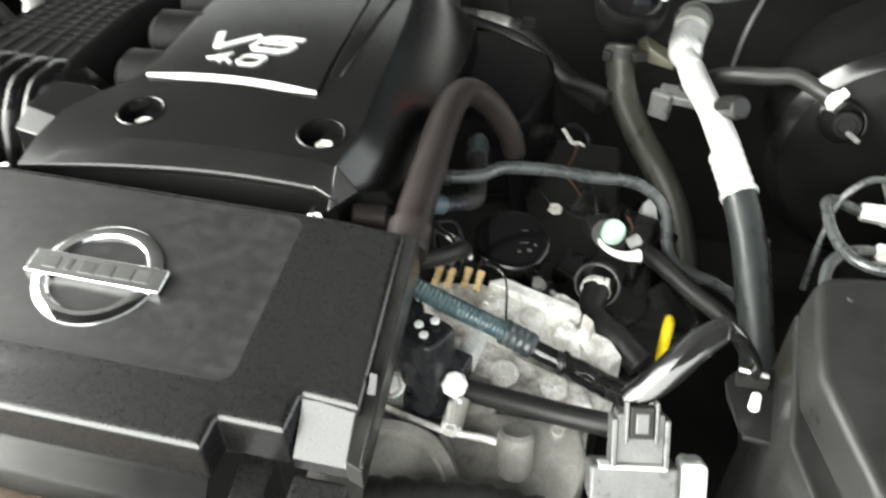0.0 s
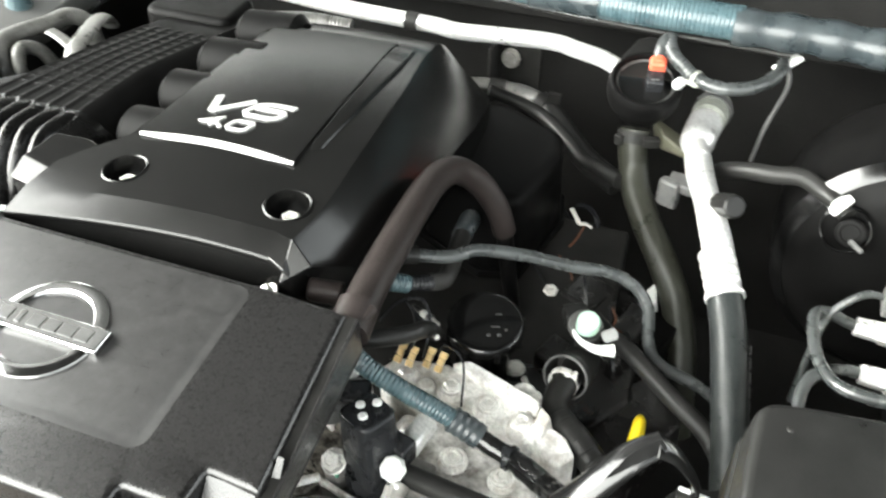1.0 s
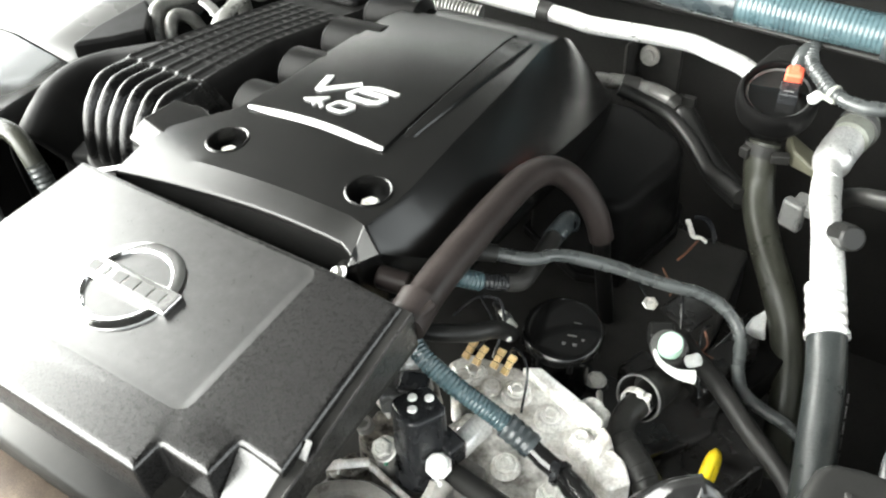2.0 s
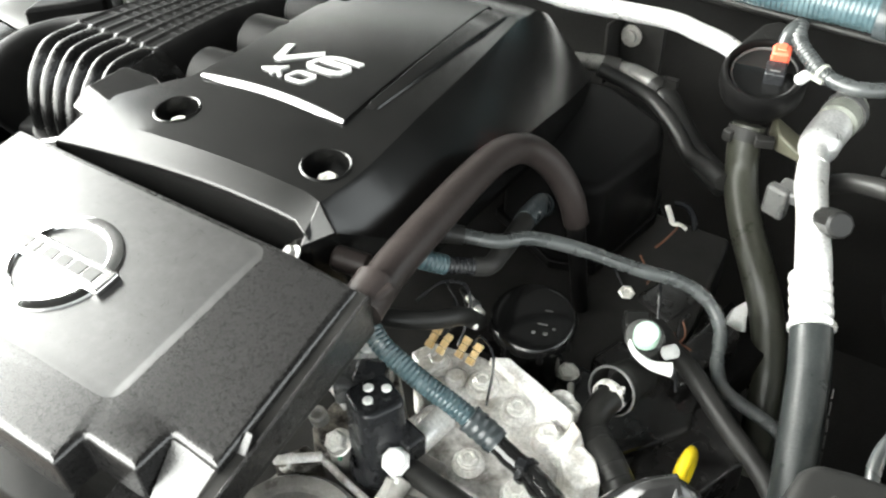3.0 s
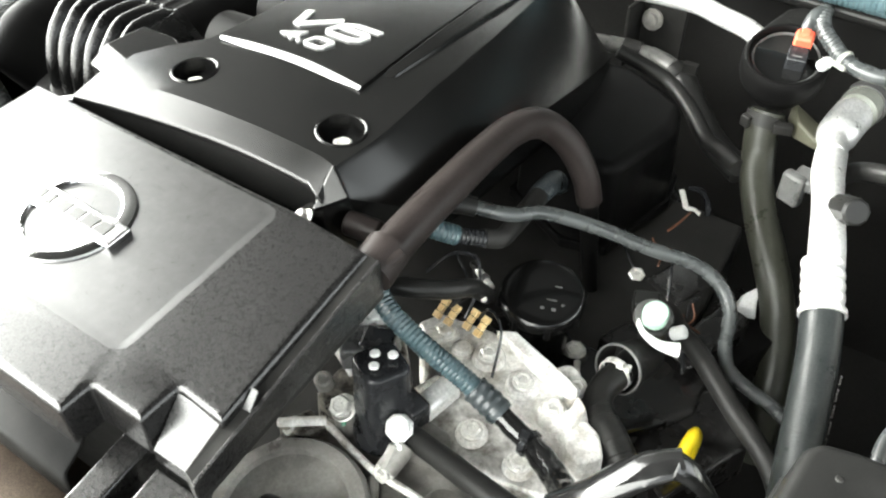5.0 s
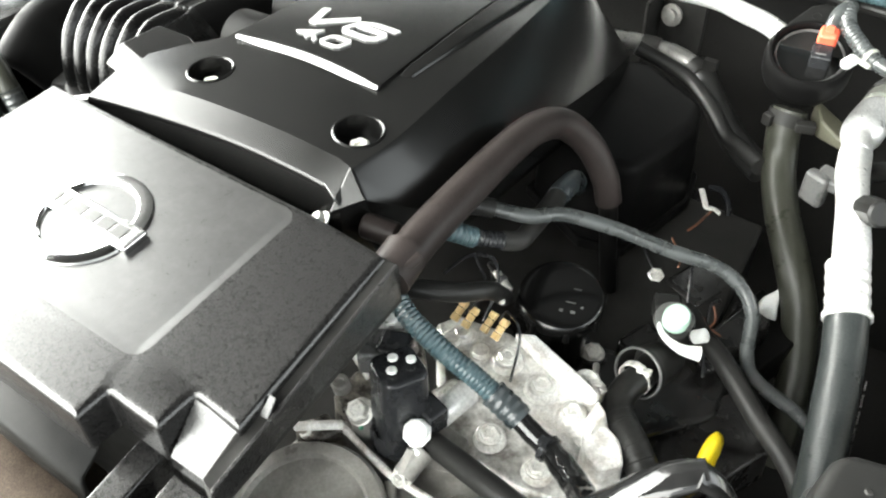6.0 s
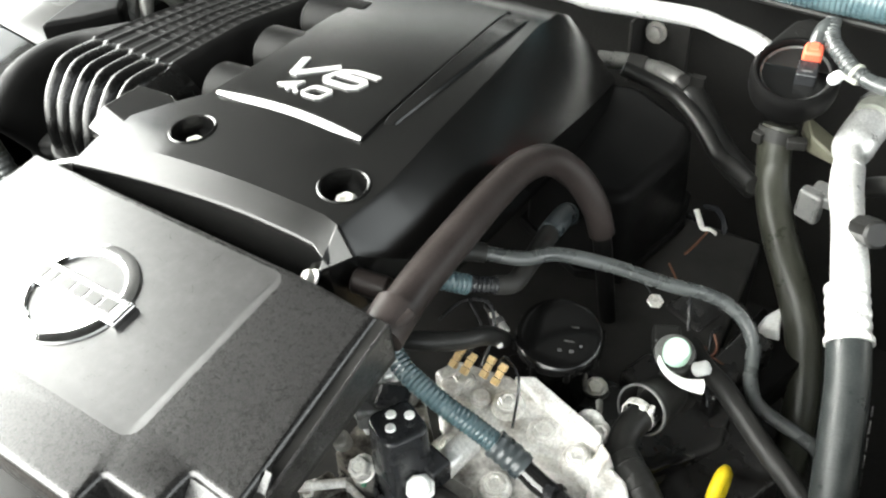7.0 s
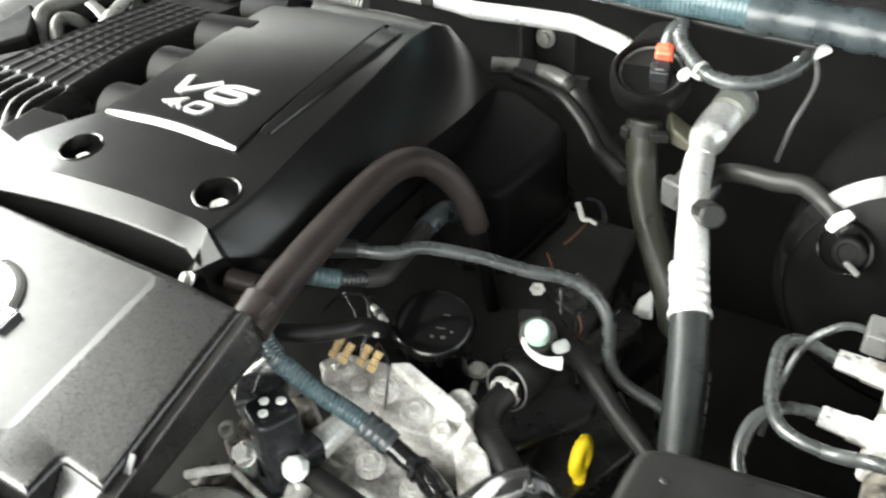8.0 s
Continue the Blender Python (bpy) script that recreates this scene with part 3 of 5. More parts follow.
def lettering(name, glyphs, origin, height, bold, depth, parent, text):
    """Raised slanted strokes lying on the cover, the lower left corner at origin. glyphs: shift, width, closed, points in a unit box."""
    bm = bmesh.new()
    for shift, width, closed, points in glyphs:
        pts = [Vector((shift + width * u, height * w)) for u, w in points]
        count = len(pts)
        sides = [[], []]
        for k, p in enumerate(pts):
            before = pts[k - 1] if closed or k else None
            after = pts[(k + 1) % count] if closed or k < count - 1 else None
            d1 = (p - before).normalized() if before is not None else (after - p).normalized()
            d2 = (after - p).normalized() if after is not None else d1
            bend = (d1 + d2).normalized()
            n = Vector((-bend.y, bend.x)) * (0.5 * bold / max(0.45, bend.dot(d1)))
            sides[0].append(p + n)
            sides[1].append(p - n)
        loops = []
        for side in sides:
            for lift in (0.0, depth):
                row = []
                for q in side:
                    x, y = origin[0] + q.x + 0.38 * q.y, origin[1] + q.y
                    row.append(bm.verts.new((x, y, crown(x, y) + 0.0022 + lift)))
                loops.append(row)
        low_a, top_a, low_b, top_b = loops
        for k in range(count if closed else count - 1):
            j = (k + 1) % count
            for f in ((top_a[k], top_a[j], top_b[j], top_b[k]), (low_a[k], low_a[j], top_a[j], top_a[k]), (low_b[k], top_b[k], top_b[j], low_b[j])):
                bm.faces.new(f)
        if not closed:
            for k in (0, -1):
                bm.faces.new((low_a[k], top_a[k], top_b[k], low_b[k]))
    return part(name, bm, LETTER, parent, "raised silver lettering reading " + text, smooth=20)


SIX = ((1.0, 0.98), (0.30, 0.98), (0.06, 0.80), (0.0, 0.5), (0.0, 0.18), (0.14, 0.0), (0.84, 0.0), (1.0, 0.16), (1.0, 0.42), (0.86, 0.58), (0.06, 0.58))
ZERO = ((0.16, 0.0), (0.84, 0.0), (1.0, 0.18), (1.0, 0.82), (0.84, 1.0), (0.16, 1.0), (0.0, 0.82), (0.0, 0.18))
lettering("lettering", ((0.0, 0.0385, False, ((0.02, 1.0), (0.40, 0.0), (0.50, 0.0), (1.0, 1.0))),), (-0.0390, 0.2632), 0.0232, 0.0062, 0.0024, panel, "V")
lettering("lettering", ((0.0450, 0.0335, False, SIX),), (-0.0390, 0.2632), 0.0232, 0.0046, 0.0024, panel, "6")
lettering("lettering", ((0.0, 0.0172, False, ((0.72, 0.0), (0.72, 1.0), (0.0, 0.34), (1.0, 0.34))), (0.0200, 0.0028, False, ((0.0, 0.06), (1.0, 0.06))), (0.0270, 0.0190, True, ZERO)),
          (-0.0240, 0.2385), 0.0135, 0.0024, 0.0022, panel, "4.0")

# lit facet at the cover's front corner
bm = bmesh.new()
tri = [Vector((0.1285, 0.1265, 1.0980)), Vector((0.1482, 0.1168, 1.0839)), Vector((0.1285, 0.0996, 1.0746))]
inward = Vector((-0.30, 0.62, -0.73)) * 0.011
a, b = [bm.verts.new(p) for p in tri], [bm.verts.new(p + inward) for p in tri]
bm.faces.new(a)
bm.faces.new(b[::-1])
for k in range(3):
    bm.faces.new((a[k], b[k], b[(k + 1) % 3], a[(k + 1) % 3]))
part("corner_facet", bm, COVER, cover, bevel=0.001)
# ear beside the left hole, and the rounded runner humps along the left side
def ear_top(x, y):
    return 1.0865 - 0.05 * (y - 0.14) - 0.09 * (x + 0.13)


EAR_LOW = [(-0.149, 0.138), (-0.107, 0.130), (-0.085, 0.192), (-0.113, 0.203), (-0.146, 0.197)]
EAR_TOP = [(-0.145, 0.156), (-0.108, 0.149), (-0.0875, 0.1905), (-0.1135, 0.200), (-0.144, 0.195)]
rows = [[(x, y, z) for x, y in [*EAR_LOW, EAR_LOW[0]]] for z in (1.03, 1.0755)]
rows.append([(x, y, ear_top(x, y)) for x, y in [*EAR_TOP, EAR_TOP[0]]])
bm = loft(rows, close_ends=False)
bmesh.ops.remove_doubles(bm, verts=bm.verts, dist=1e-6)
bmesh.ops.holes_fill(bm, edges=bm.edges)
part("ear", bm, COVER, cover, bevel=0.0016, segments=3)
for y, r, x1 in ((0.206, 0.016, -0.104), (0.252, 0.027, -0.116), (0.322, 0.027, -0.118), (0.392, 0.027, -0.118), (0.462, 0.026, -0.114)):
    part("runner_hump", rod((-0.035, y, 1.059), (x1, y, 1.055), r * 1.04, r, 32, 0.009), DUCT, cover)
    part("runner_leg", rod((x1 + 0.018, y, 1.055), (x1 + 0.006, y, 0.93), r * 0.72, r * 0.72, 20), DARK, cover)
# lower side box behind the cover
BOX = [(0.120, 0.400), (0.135, 0.545), (0.175, 0.552), (0.253, 0.512), (0.262, 0.470), (0.241, 0.372), (0.200, 0.360)]
box = thing("side_box", "black plastic box beside the engine cover", "plastic box")
part("body", prism(BOX, 0.87, 0.975, taper=0.006), DUCT, box, bevel=0.012, segments=4)
part("lower_flange", prism([(x + 0.05 * (x - 0.19), y + 0.04 * (y - 0.45)) for x, y in BOX], 0.872, 0.884), DUCT, box, bevel=0.002)
# opening at the cover's corner with bolt and sleeve
single(part("sleeve", rod((0.139, 0.122, 1.053), (0.166, 0.127, 1.051), 0.0095, 0.0095, 24, 0.002), BROWN), "brown rubber sleeve under the cover corner", "sleeve")
hex_bolt((0.1150, 0.1060, 1.056), (-0.45, -0.55, 0.7), 0.0056, 0.007, 1.45, label="pale bolt head under the cover corner")

# ---- engine below the covers ----
block = thing("engine_block", "dark oily engine block below the covers", "engine")
bm = prism([(-0.20, 0.50), (-0.20, -0.02), (0.20, 0.03), (0.33, 0.08), (0.36, 0.20), (0.34, 0.50)], 0.50, 0.865)
part("cylinder_bank", bm, DARK, block, bevel=0.006)
# timing cover casting
bm = prism([(0.140, -0.03), (0.150, 0.036), (0.172, 0.052), (0.215, 0.052), (0.245, 0.060), (0.335, 0.060), (0.345, 0.03), (0.330, -0.03), (0.29, -0.05), (0.20, -0.05)], 0.60, 0.925)
part("timing_cover", bm, ALUDARK, block, "grey oily cast timing cover", bevel=0.006, segments=3)
# ridges, arcs and bosses of the casting
part("gasket_ridge", tube([(0.150, 0.022, 0.934), (0.173, 0.036, 0.936), (0.204, 0.030, 0.937), (0.231, 0.025, 0.937), (0.268, 0.025, 0.936), (0.290, 0.022, 0.934)], 0.0030, 10, 0.004), ALU, block, "bright machined edge")
for pts in (((0.160, 0.012, 0.928), (0.150, -0.005, 0.928), (0.146, -0.03, 0.926)), ((0.231, 0.022, 0.932), (0.240, 0.008, 0.930), (0.246, -0.02, 0.926))):
    part("casting_rib", tube(pts, 0.0045, 10), ALUDARK, block)
part("round_housing", lathe([(0.0590, -0.03), (0.0590, 0.0), (0.056, 0.006), (0.0475, 0.007), (0.045, 0.003), (0.030, 0.004), (0, 0.006)], (0.200, -0.034, 0.928), (0, -0.25, 1), 48), ALUDARK, block)
part("boss", rod((0.290, 0.004, 0.90), (0.288, 0.030, 0.948), 0.0165, 0.0140, 28, 0.003), ALUDARK, block)
part("boss", rod((0.241, 0.048, 0.950), (0.2385, 0.027, 0.941), 0.0088, 0.0082, 20, 0.001), ALUDARK, block)
part("boss", rod((0.187, 0.050, 0.91), (0.187, 0.046, 0.955), 0.0095, 0.0088, 20, 0.001), ALUDARK, block)
for k in range(4):
    bm = bmesh.new()
    add_box(bm, (0.163 + 0.005 * k, 0.075 + 0.009 * k, 0.964), (0.030, 0.0030, 0.012), Matrix.Rotation(radians(-25), 4, "Z"))
    part("cooling_rib", bm, ALU, block, bevel=0.0008)
for x, y, r in ((0.156, 0.060, 0.007), (0.173, 0.120, 0.0075), (0.262, 0.060, 0.006), (0.318, 0.048, 0.0065)):
    part("stud_boss", lathe([(r, -0.02), (r, 0.003), (r * 0.8, 0.0045), (r * 0.5, 0.0045), (r * 0.45, 0.002), (0, 0.002)], (x, y, 0.947 if x < 0.2 else 0.931), (0, -0.2, 1), 20), ALUDARK, block)
part("mount_pad", prism([(0.236, 0.046), (0.262, 0.056), (0.262, 0.078), (0.228, 0.080)], 0.90, 0.944, taper=0.002), ALUDARK, block, bevel=0.003)
part("web", prism([(0.150, 0.050), (0.178, 0.044), (0.192, 0.070), (0.168, 0.092), (0.150, 0.085)], 0.88, 0.940, taper=0.004), OILY, block, bevel=0.004)
part("web", prism([(0.158, 0.090), (0.190, 0.084), (0.198, 0.118), (0.176, 0.140), (0.158, 0.13)], 0.86, 0.935, taper=0.004), OILY, block, bevel=0.004)
# bright cylinder head castings
bm = prism([(0.176, 0.150), (0.186, 0.170), (0.232, 0.178), (0.282, 0.166), (0.318, 0.158), (0.330, 0.142), (0.300, 0.128), (0.262, 0.120), (0.212, 0.128)], 0.86, 0.943, taper=0.002)
part("head_flange", bm, ALU, block, "pale cast aluminium flange", bevel=0.004, segments=3)
bm = prism([(0.238, 0.172), (0.252, 0.180), (0.322, 0.158), (0.312, 0.146)], 0.90, 0.952, taper=0.001)
part("raised_strip", bm, ALU, block, bevel=0.002)
bm = prism([(0.322, 0.126), (0.334, 0.142), (0.350, 0.136), (0.362, 0.118), (0.350, 0.103), (0.334, 0.108)], 0.86, 0.947, taper=0.002)
part("end_lug", bm, ALU, block, bevel=0.003, segments=3)
part("pointed_lug", prism([(0.317, 0.124), (0.332, 0.119), (0.338, 0.146), (0.322, 0.152)], 0.93, lambda x, y: 0.952 + 0.9 * max(0, y - 0.134), taper=0.007), ALU, block, bevel=0.002)
bm = prism([(0.198, 0.082), (0.212, 0.126), (0.248, 0.126), (0.288, 0.112), (0.336, 0.096), (0.345, 0.078), (0.300, 0.068), (0.250, 0.070)], 0.86, 0.930, taper=0.002)
part("lower_flange", bm, CASTGREY, block, bevel=0.004, segments=3)
for x, y, z, r in ((0.246, 0.150, 0.943, 0.0125), (0.281, 0.142, 0.943, 0.0125), (0.312, 0.132, 0.946, 0.011), (0.226, 0.104, 0.930, 0.012), (0.268, 0.092, 0.930, 0.0115), (0.310, 0.088, 0.930, 0.011), (0.205, 0.150, 0.943, 0.011)):
    part("bolt_boss", lathe([(r + 0.002, -0.006), (r, 0.004), (r - 0.0015, 0.0055), (0, 0.0055)], (x, y, z), seg=24), ALU, block)
    hex_bolt((x, y, z + 0.005), (0.02, -0.05, 1), 0.0068, 0.006, 1.2, label="pale aluminium flange bolt on the cylinder head")
part("bolt_boss", rod((0.303, 0.176, 0.90), (0.303, 0.172, 0.940), 0.011, 0.0105, 20, 0.002), ALU, block)
hex_bolt((0.312, 0.168, 0.936), (0.3, -0.4, 0.8), 0.0065, 0.009)
part("bolt_boss", rod((0.318, 0.152, 0.90), (0.316, 0.150, 0.955), 0.006, 0.006, 16, 0.001), ALU, block)
# bright stub under the plate edge
part("stub_pipe", rod((0.160, 0.078, 0.980), (0.177, 0.112, 0.990), 0.0085, 0.0085, 20, 0.002), SILVER, block)

# valve cover: black, with pads, oil filler and bolts
valve = thing("valve_cover", "black plastic valve cover with raised pads", "valve cover")
bm = prism([(0.150, 0.200), (0.165, 0.46), (0.30, 0.49), (0.385, 0.40), (0.392, 0.25), (0.345, 0.180), (0.24, 0.186)], 0.79, lambda x, y: 0.868 - 0.14 * (y - 0.245), taper=0.004)
part("base", bm, VALVE, valve, bevel=0.006, segments=3)
for c, s, a in (((0.314, 0.278, 0.862), (0.044, 0.038, 0.036), -20), ((0.316, 0.385, 0.850), (0.044, 0.050, 0.034), -20), ((0.228, 0.425, 0.848), (0.05, 0.05, 0.030), -15), ((0.366, 0.330, 0.860), (0.03, 0.09, 0.034), -15)):
    bm = bmesh.new()
    add_box(bm, c, s, Matrix.Rotation(radians(a), 4, "Z"))
    part("pad", bm, VALVE, valve, bevel=0.005, segments=3)
part("pad_plate", prism([(0.345, 0.19), (0.40, 0.16), (0.44, 0.25), (0.40, 0.30), (0.36, 0.26)], 0.82, 0.862, taper=0.003), VALVE, valve, bevel=0.004)
for x, y, z in ((0.278, 0.373, 0.860), (0.276, 0.248, 0.872), (0.279, 0.491, 0.852)):
    part("stud_boss", rod((x, y + 0.003, z - 0.05), (x, y, z + 0.0006), 0.0125, 0.0115, 20, 0.001), VALVE, valve)
    hex_bolt((x, y, z), (0.1, -0.25, 1), 0.0080, 0.009, 1.25, label="bright bolt on the black valve cover")
    line = [(x - 0.004, y + 0.002, z + 0.008), (x - 0.018, y + 0.012, z + 0.016), (x - 0.030, y + 0.028, z + 0.014), (x - 0.034, y + 0.045, z + 0.002)]
    single(part("thin_wire", tube(line, 0.0011, 8, 0.003), GLOSSY), "thin black wire looping beside a bolt", "wire", "thin wires")

cap = thing("oil_filler_cap", "round glossy black oil filler cap with worn white marks", "oil cap")
CAP = Matrix.Translation((0.251, 0.223, 0.941)) @ axes_to((0.06, -0.12, 1))
def cap_bm(profile, seg):
    b = bmesh.new()
    add_lathe(b, profile, CAP, seg)
    return b
cap_body = part("body", cap_bm([(0.025, -0.07), (0.025, 0.0), (0.0330, 0.003), (0.0350, 0.007), (0.0350, 0.014), (0.0342, 0.0172), (0.0320, 0.0192), (0.029, 0.0200), (0.018, 0.0212), (0, 0.0218)], 48), ENAMEL, cap)
for k in range(8):
    a = radians(45 * k + 10)
    grip = rod((0.0345 * math.cos(a), 0.0345 * math.sin(a), 0.003), (0.0345 * math.cos(a), 0.0345 * math.sin(a), 0.0150), 0.0028, 0.0022, 10, 0.0006)
    grip.transform(CAP)
    part("grip", grip, DUCT, cap_body)
bm = bmesh.new()
for k, (x, y, w, h) in enumerate(((0.010, -0.006, 0.008, 0.0010), (0.0150, -0.014, 0.0036, 0.0026), (0.006, -0.016, 0.0030, 0.0024), (0.010, 0.008, 0.006, 0.0008), (0.020, -0.007, 0.0024, 0.0018))):
    add_box(bm, (x, y, 0.0216), (w, h, 0.0006), Matrix.Rotation(radians(12), 4, "Z"))
bm.transform(CAP @ Matrix.Rotation(radians(-20), 4, "Z"))
part("printed_marks", bm, GREYPLASTIC, cap_body, "unreadable worn white print")

# breather: black cup with a clamped hose, pale green cap and white fitting
cup = thing("breather_valve", "black breather cup with a pale green cap", "breather valve")
AX = Vector((-0.20, -0.85, 0.36)).normalized()
bowl = part("cup", lathe([(0, -0.040), (0.014, -0.040), (0.0165, -0.030), (0.0180, -0.008), (0.0195, 0.000), (0.0205, 0.002), (0.0205, 0.006), (0.0192, 0.006), (0.0178, -0.004), (0.0172, -0.016), (0, -0.018)],
                  (0.333, 0.206, 0.936), AX, 40), DARK, cup)
part("bright_lip", lathe([(0.0188, 0.0055), (0.0206, 0.0055), (0.0206, 0.0070), (0.0196, 0.0076), (0.0188, 0.0070)], (0.333, 0.206, 0.936), AX, 40), GREYPLASTIC, bowl)
part("neck", rod((0.341, 0.243, 0.918), (0.340, 0.243, 0.956), 0.0115, 0.0110, 24, 0.001), DARK, cup)
part("green_cap", lathe([(0, -0.010), (0.0098, -0.010), (0.0104, 0.000), (0.0102, 0.004), (0.0088, 0.0068), (0.005, 0.0080), (0, 0.0082)], (0.339, 0.243, 0.966), (0.12, -0.30, 0.9), 28), GREENWHITE, cup, "pale green rounded cap")
part("white_hook", tube([(0.3275, 0.250, 0.956), (0.3280, 0.240, 0.955), (0.334, 0.2330, 0.954), (0.343, 0.2300, 0.952), (0.353, 0.2295, 0.951), (0.365, 0.2340, 0.950)], lambda d, s: 0.0020 + 0.0040 * s ** 2, 14, 0.003), WHITE, cup, "white hooked fitting")
bm = bmesh.new()
for k in range(5):
    add_lathe(bm, [(0, 0), (0.0040, 0), (0.0056, 0.0005), (0.0040, 0.0010), (0, 0.0011)], Matrix.Translation((0.355 + 0.0017 * k, 0.246, 0.951 + 0.0017 * k)) @ axes_to((0.5, 0, 0.5)), 14)
part("knob", bm, PALEGREY, cup, "pale ribbed knob")
bm = bmesh.new()
add_box(bm, (0.324, 0.264, 0.950), (0.022, 0.018, 0.016), Matrix.Rotation(radians(25), 4, "Z"))
part("clip", bm, LID, cup, bevel=0.003)
clamp = part("hose_clamp", lathe([(0.0122, -0.003), (0.0136, -0.003), (0.0136, 0.003), (0.0122, 0.003)], (0.3315, 0.198, 0.935), (-0.15, -0.9, 0.1), 28), ZINC, cup, "bright wire hose clamp")
bm = bmesh.new()
add_box(bm, (0.334, 0.197, 0.949), (0.005, 0.006, 0.005))
add_box(bm, (0.340, 0.199, 0.946), (0.004, 0.006, 0.005))
part("clamp_ear", bm, ZINC, clamp, bevel=0.001)
breather = part("breather_hose", tube([(0.336, 0.222, 0.930), (0.335, 0.206, 0.934), (0.334, 0.198, 0.936), (0.3305, 0.186, 0.9355), (0.3300, 0.174, 0.9345), (0.334, 0.162, 0.935), (0.343, 0.151, 0.937), (0.356, 0.141, 0.938), (0.372, 0.128, 0.934)], 0.0112, 18), RUBBER)
single(breather, "black rubber breather hose with a woven sleeve", "hose")
part("woven_sleeve", tube([(0.337, 0.158, 0.9355), (0.345, 0.150, 0.937), (0.357, 0.140, 0.938), (0.376, 0.125, 0.932)], 0.0124, 26, 0.0016,
     shape=lambda s, a: 1.0 + 0.05 * math.sin(13 * a + 60 * s) * math.sin(13 * a - 60 * s)), RUBBER, breather, "black woven hose sleeve")

# camshaft solenoid: black can with three pale contacts
sol = thing("cam_solenoid", "black plastic cam solenoid with three pale dots", "solenoid")
bm = prism(round_outline(-0.0195, -0.0185, 0.0195, 0.0185, 0.0095, 5), -0.008, lambda x, y: 0.0615 - 0.10 * abs(x), taper=0.0022)
bm.transform(Matrix.Translation((0.214, 0.058, 0.944)) @ axes_to((-0.07, 0.12, 1), (0, 1, 0)) @ Matrix.Rotation(radians(-28), 4, "Z"))
can = part("can", bm, GLOSSY, sol, bevel=0.0035, segments=3)
part("foot_collar", lathe([(0.0165, -0.016), (0.0225, -0.012), (0.0228, -0.004), (0.0205, 0.002)], (0.214, 0.058, 0.944), (-0.07, 0.12, 1), 32), GLOSSY, can)
bm = bmesh.new()
add_box(bm, (0.192, 0.084, 0.990), (0.024, 0.022, 0.018), Matrix.Rotation(radians(20), 4, "Z"))
part("plug_body", bm, GLOSSY, sol, bevel=0.004, segments=3)
bm = bmesh.new()
add_box(bm, (0.233, 0.068, 0.962), (0.022, 0.018, 0.022), Matrix.Rotation(radians(-15), 4, "Z"))
part("bracket_lug", bm, GLOSSY, sol, bevel=0.003)
for dx, dy in ((-0.005, 0.000), (0.006, 0.006), (0.001, -0.009)):
    part("contact_dot", lathe([(0, 0), (0.0036, 0), (0.0036, 0.0014), (0.0028, 0.002), (0, 0.002)], (0.2095 + dx, 0.066 + dy, 1.0062), (-0.07, 0.12, 1), 12), WHITE, can)
bm = bmesh.new()
add_box(bm, (0.183, 0.080, 0.985), (0.034, 0.026, 0.022), Matrix.Rotation(radians(35), 4, "Z"))
single(part("grey_plug", bm, GREYPLASTIC, bevel=0.003), "grey plastic plug beside the solenoid", "plug")
hex_bolt((0.187, 0.047, 0.952), (-0.1, -0.5, 0.85), 0.0080, 0.010, 1.3, label="bright bolt beside the solenoid")
hex_bolt((0.160, 0.022, 0.936), (-0.2, -0.6, 0.8), 0.0068, 0.010, 1.2, label="pale bolt on the timing cover")
hex_bolt((0.2385, 0.027, 0.941), (-0.08, -0.85, 0.35), 0.0070, 0.006, 1.15, label="pale bolt on the timing cover")
green = part("green_wire", tube([(0.178, 0.046, 0.950), (0.184, 0.047, 0.953), (0.190, 0.044, 0.952), (0.193, 0.038, 0.946)], 0.0018, 8, 0.002), GREENWIRE)
single(green, "short green wire beside the solenoid", "wire")
# pale banjo bolt, sleeve and black pipe
banjo = thing("banjo_fitting", "white-capped banjo fitting with a pale sleeve", "pipe fitting")
part("cap", lathe([(0, 0), (0.0100, 0), (0.0104, 0.002), (0.0104, 0.0036), (0.0088, 0.0046), (0.0086, 0.0090), (0.0070, 0.0108), (0.0045, 0.0112), (0, 0.0112)], (0.2355, 0.050, 0.962), (0.05, -0.35, 0.93), 8), WHITE, banjo)
part("spacer", rod((0.2375, 0.042, 0.954), (0.2390, 0.024, 0.942), 0.0052, 0.0056, 10, 0.001), ALUDARK, banjo, "tan cast spacer below the cap")
part("sleeve", rod((0.236, 0.072, 0.956), (0.243, 0.104, 0.958), 0.0098, 0.0098, 24, 0.002), SILVER, banjo, "pale satin sleeve")
bm = bmesh.new()
add_box(bm, (0.239, 0.043, 0.955), (0.007, 0.010, 0.004), Matrix.Rotation(radians(20), 4, "Z"))
part("clip", bm, WHITE, banjo, bevel=0.0015)
pipe = part("black_pipe", tube([(0.240, 0.056, 0.950), (0.275, 0.050, 0.955), (0.315, 0.042, 0.962), (0.352, 0.036, 0.968), (0.375, 0.034, 0.970)], 0.0088, 18), RUBBER)
single(pipe, "straight black rubber pipe over the timing cover", "pipe")
ribbed = part("ribbed_hose", tube([(0.195, -0.052, 0.950), (0.235, -0.045, 0.952), (0.275, -0.040, 0.950), (0.315, -0.038, 0.945)], lambda d, s: 0.0175 + 0.0016 * min(0.3, math.sin(2 * math.pi * d / 0.019)), 24, 0.0015), RUBBER)
single(ribbed, "black ribbed rubber hose at the engine's front", "hose")

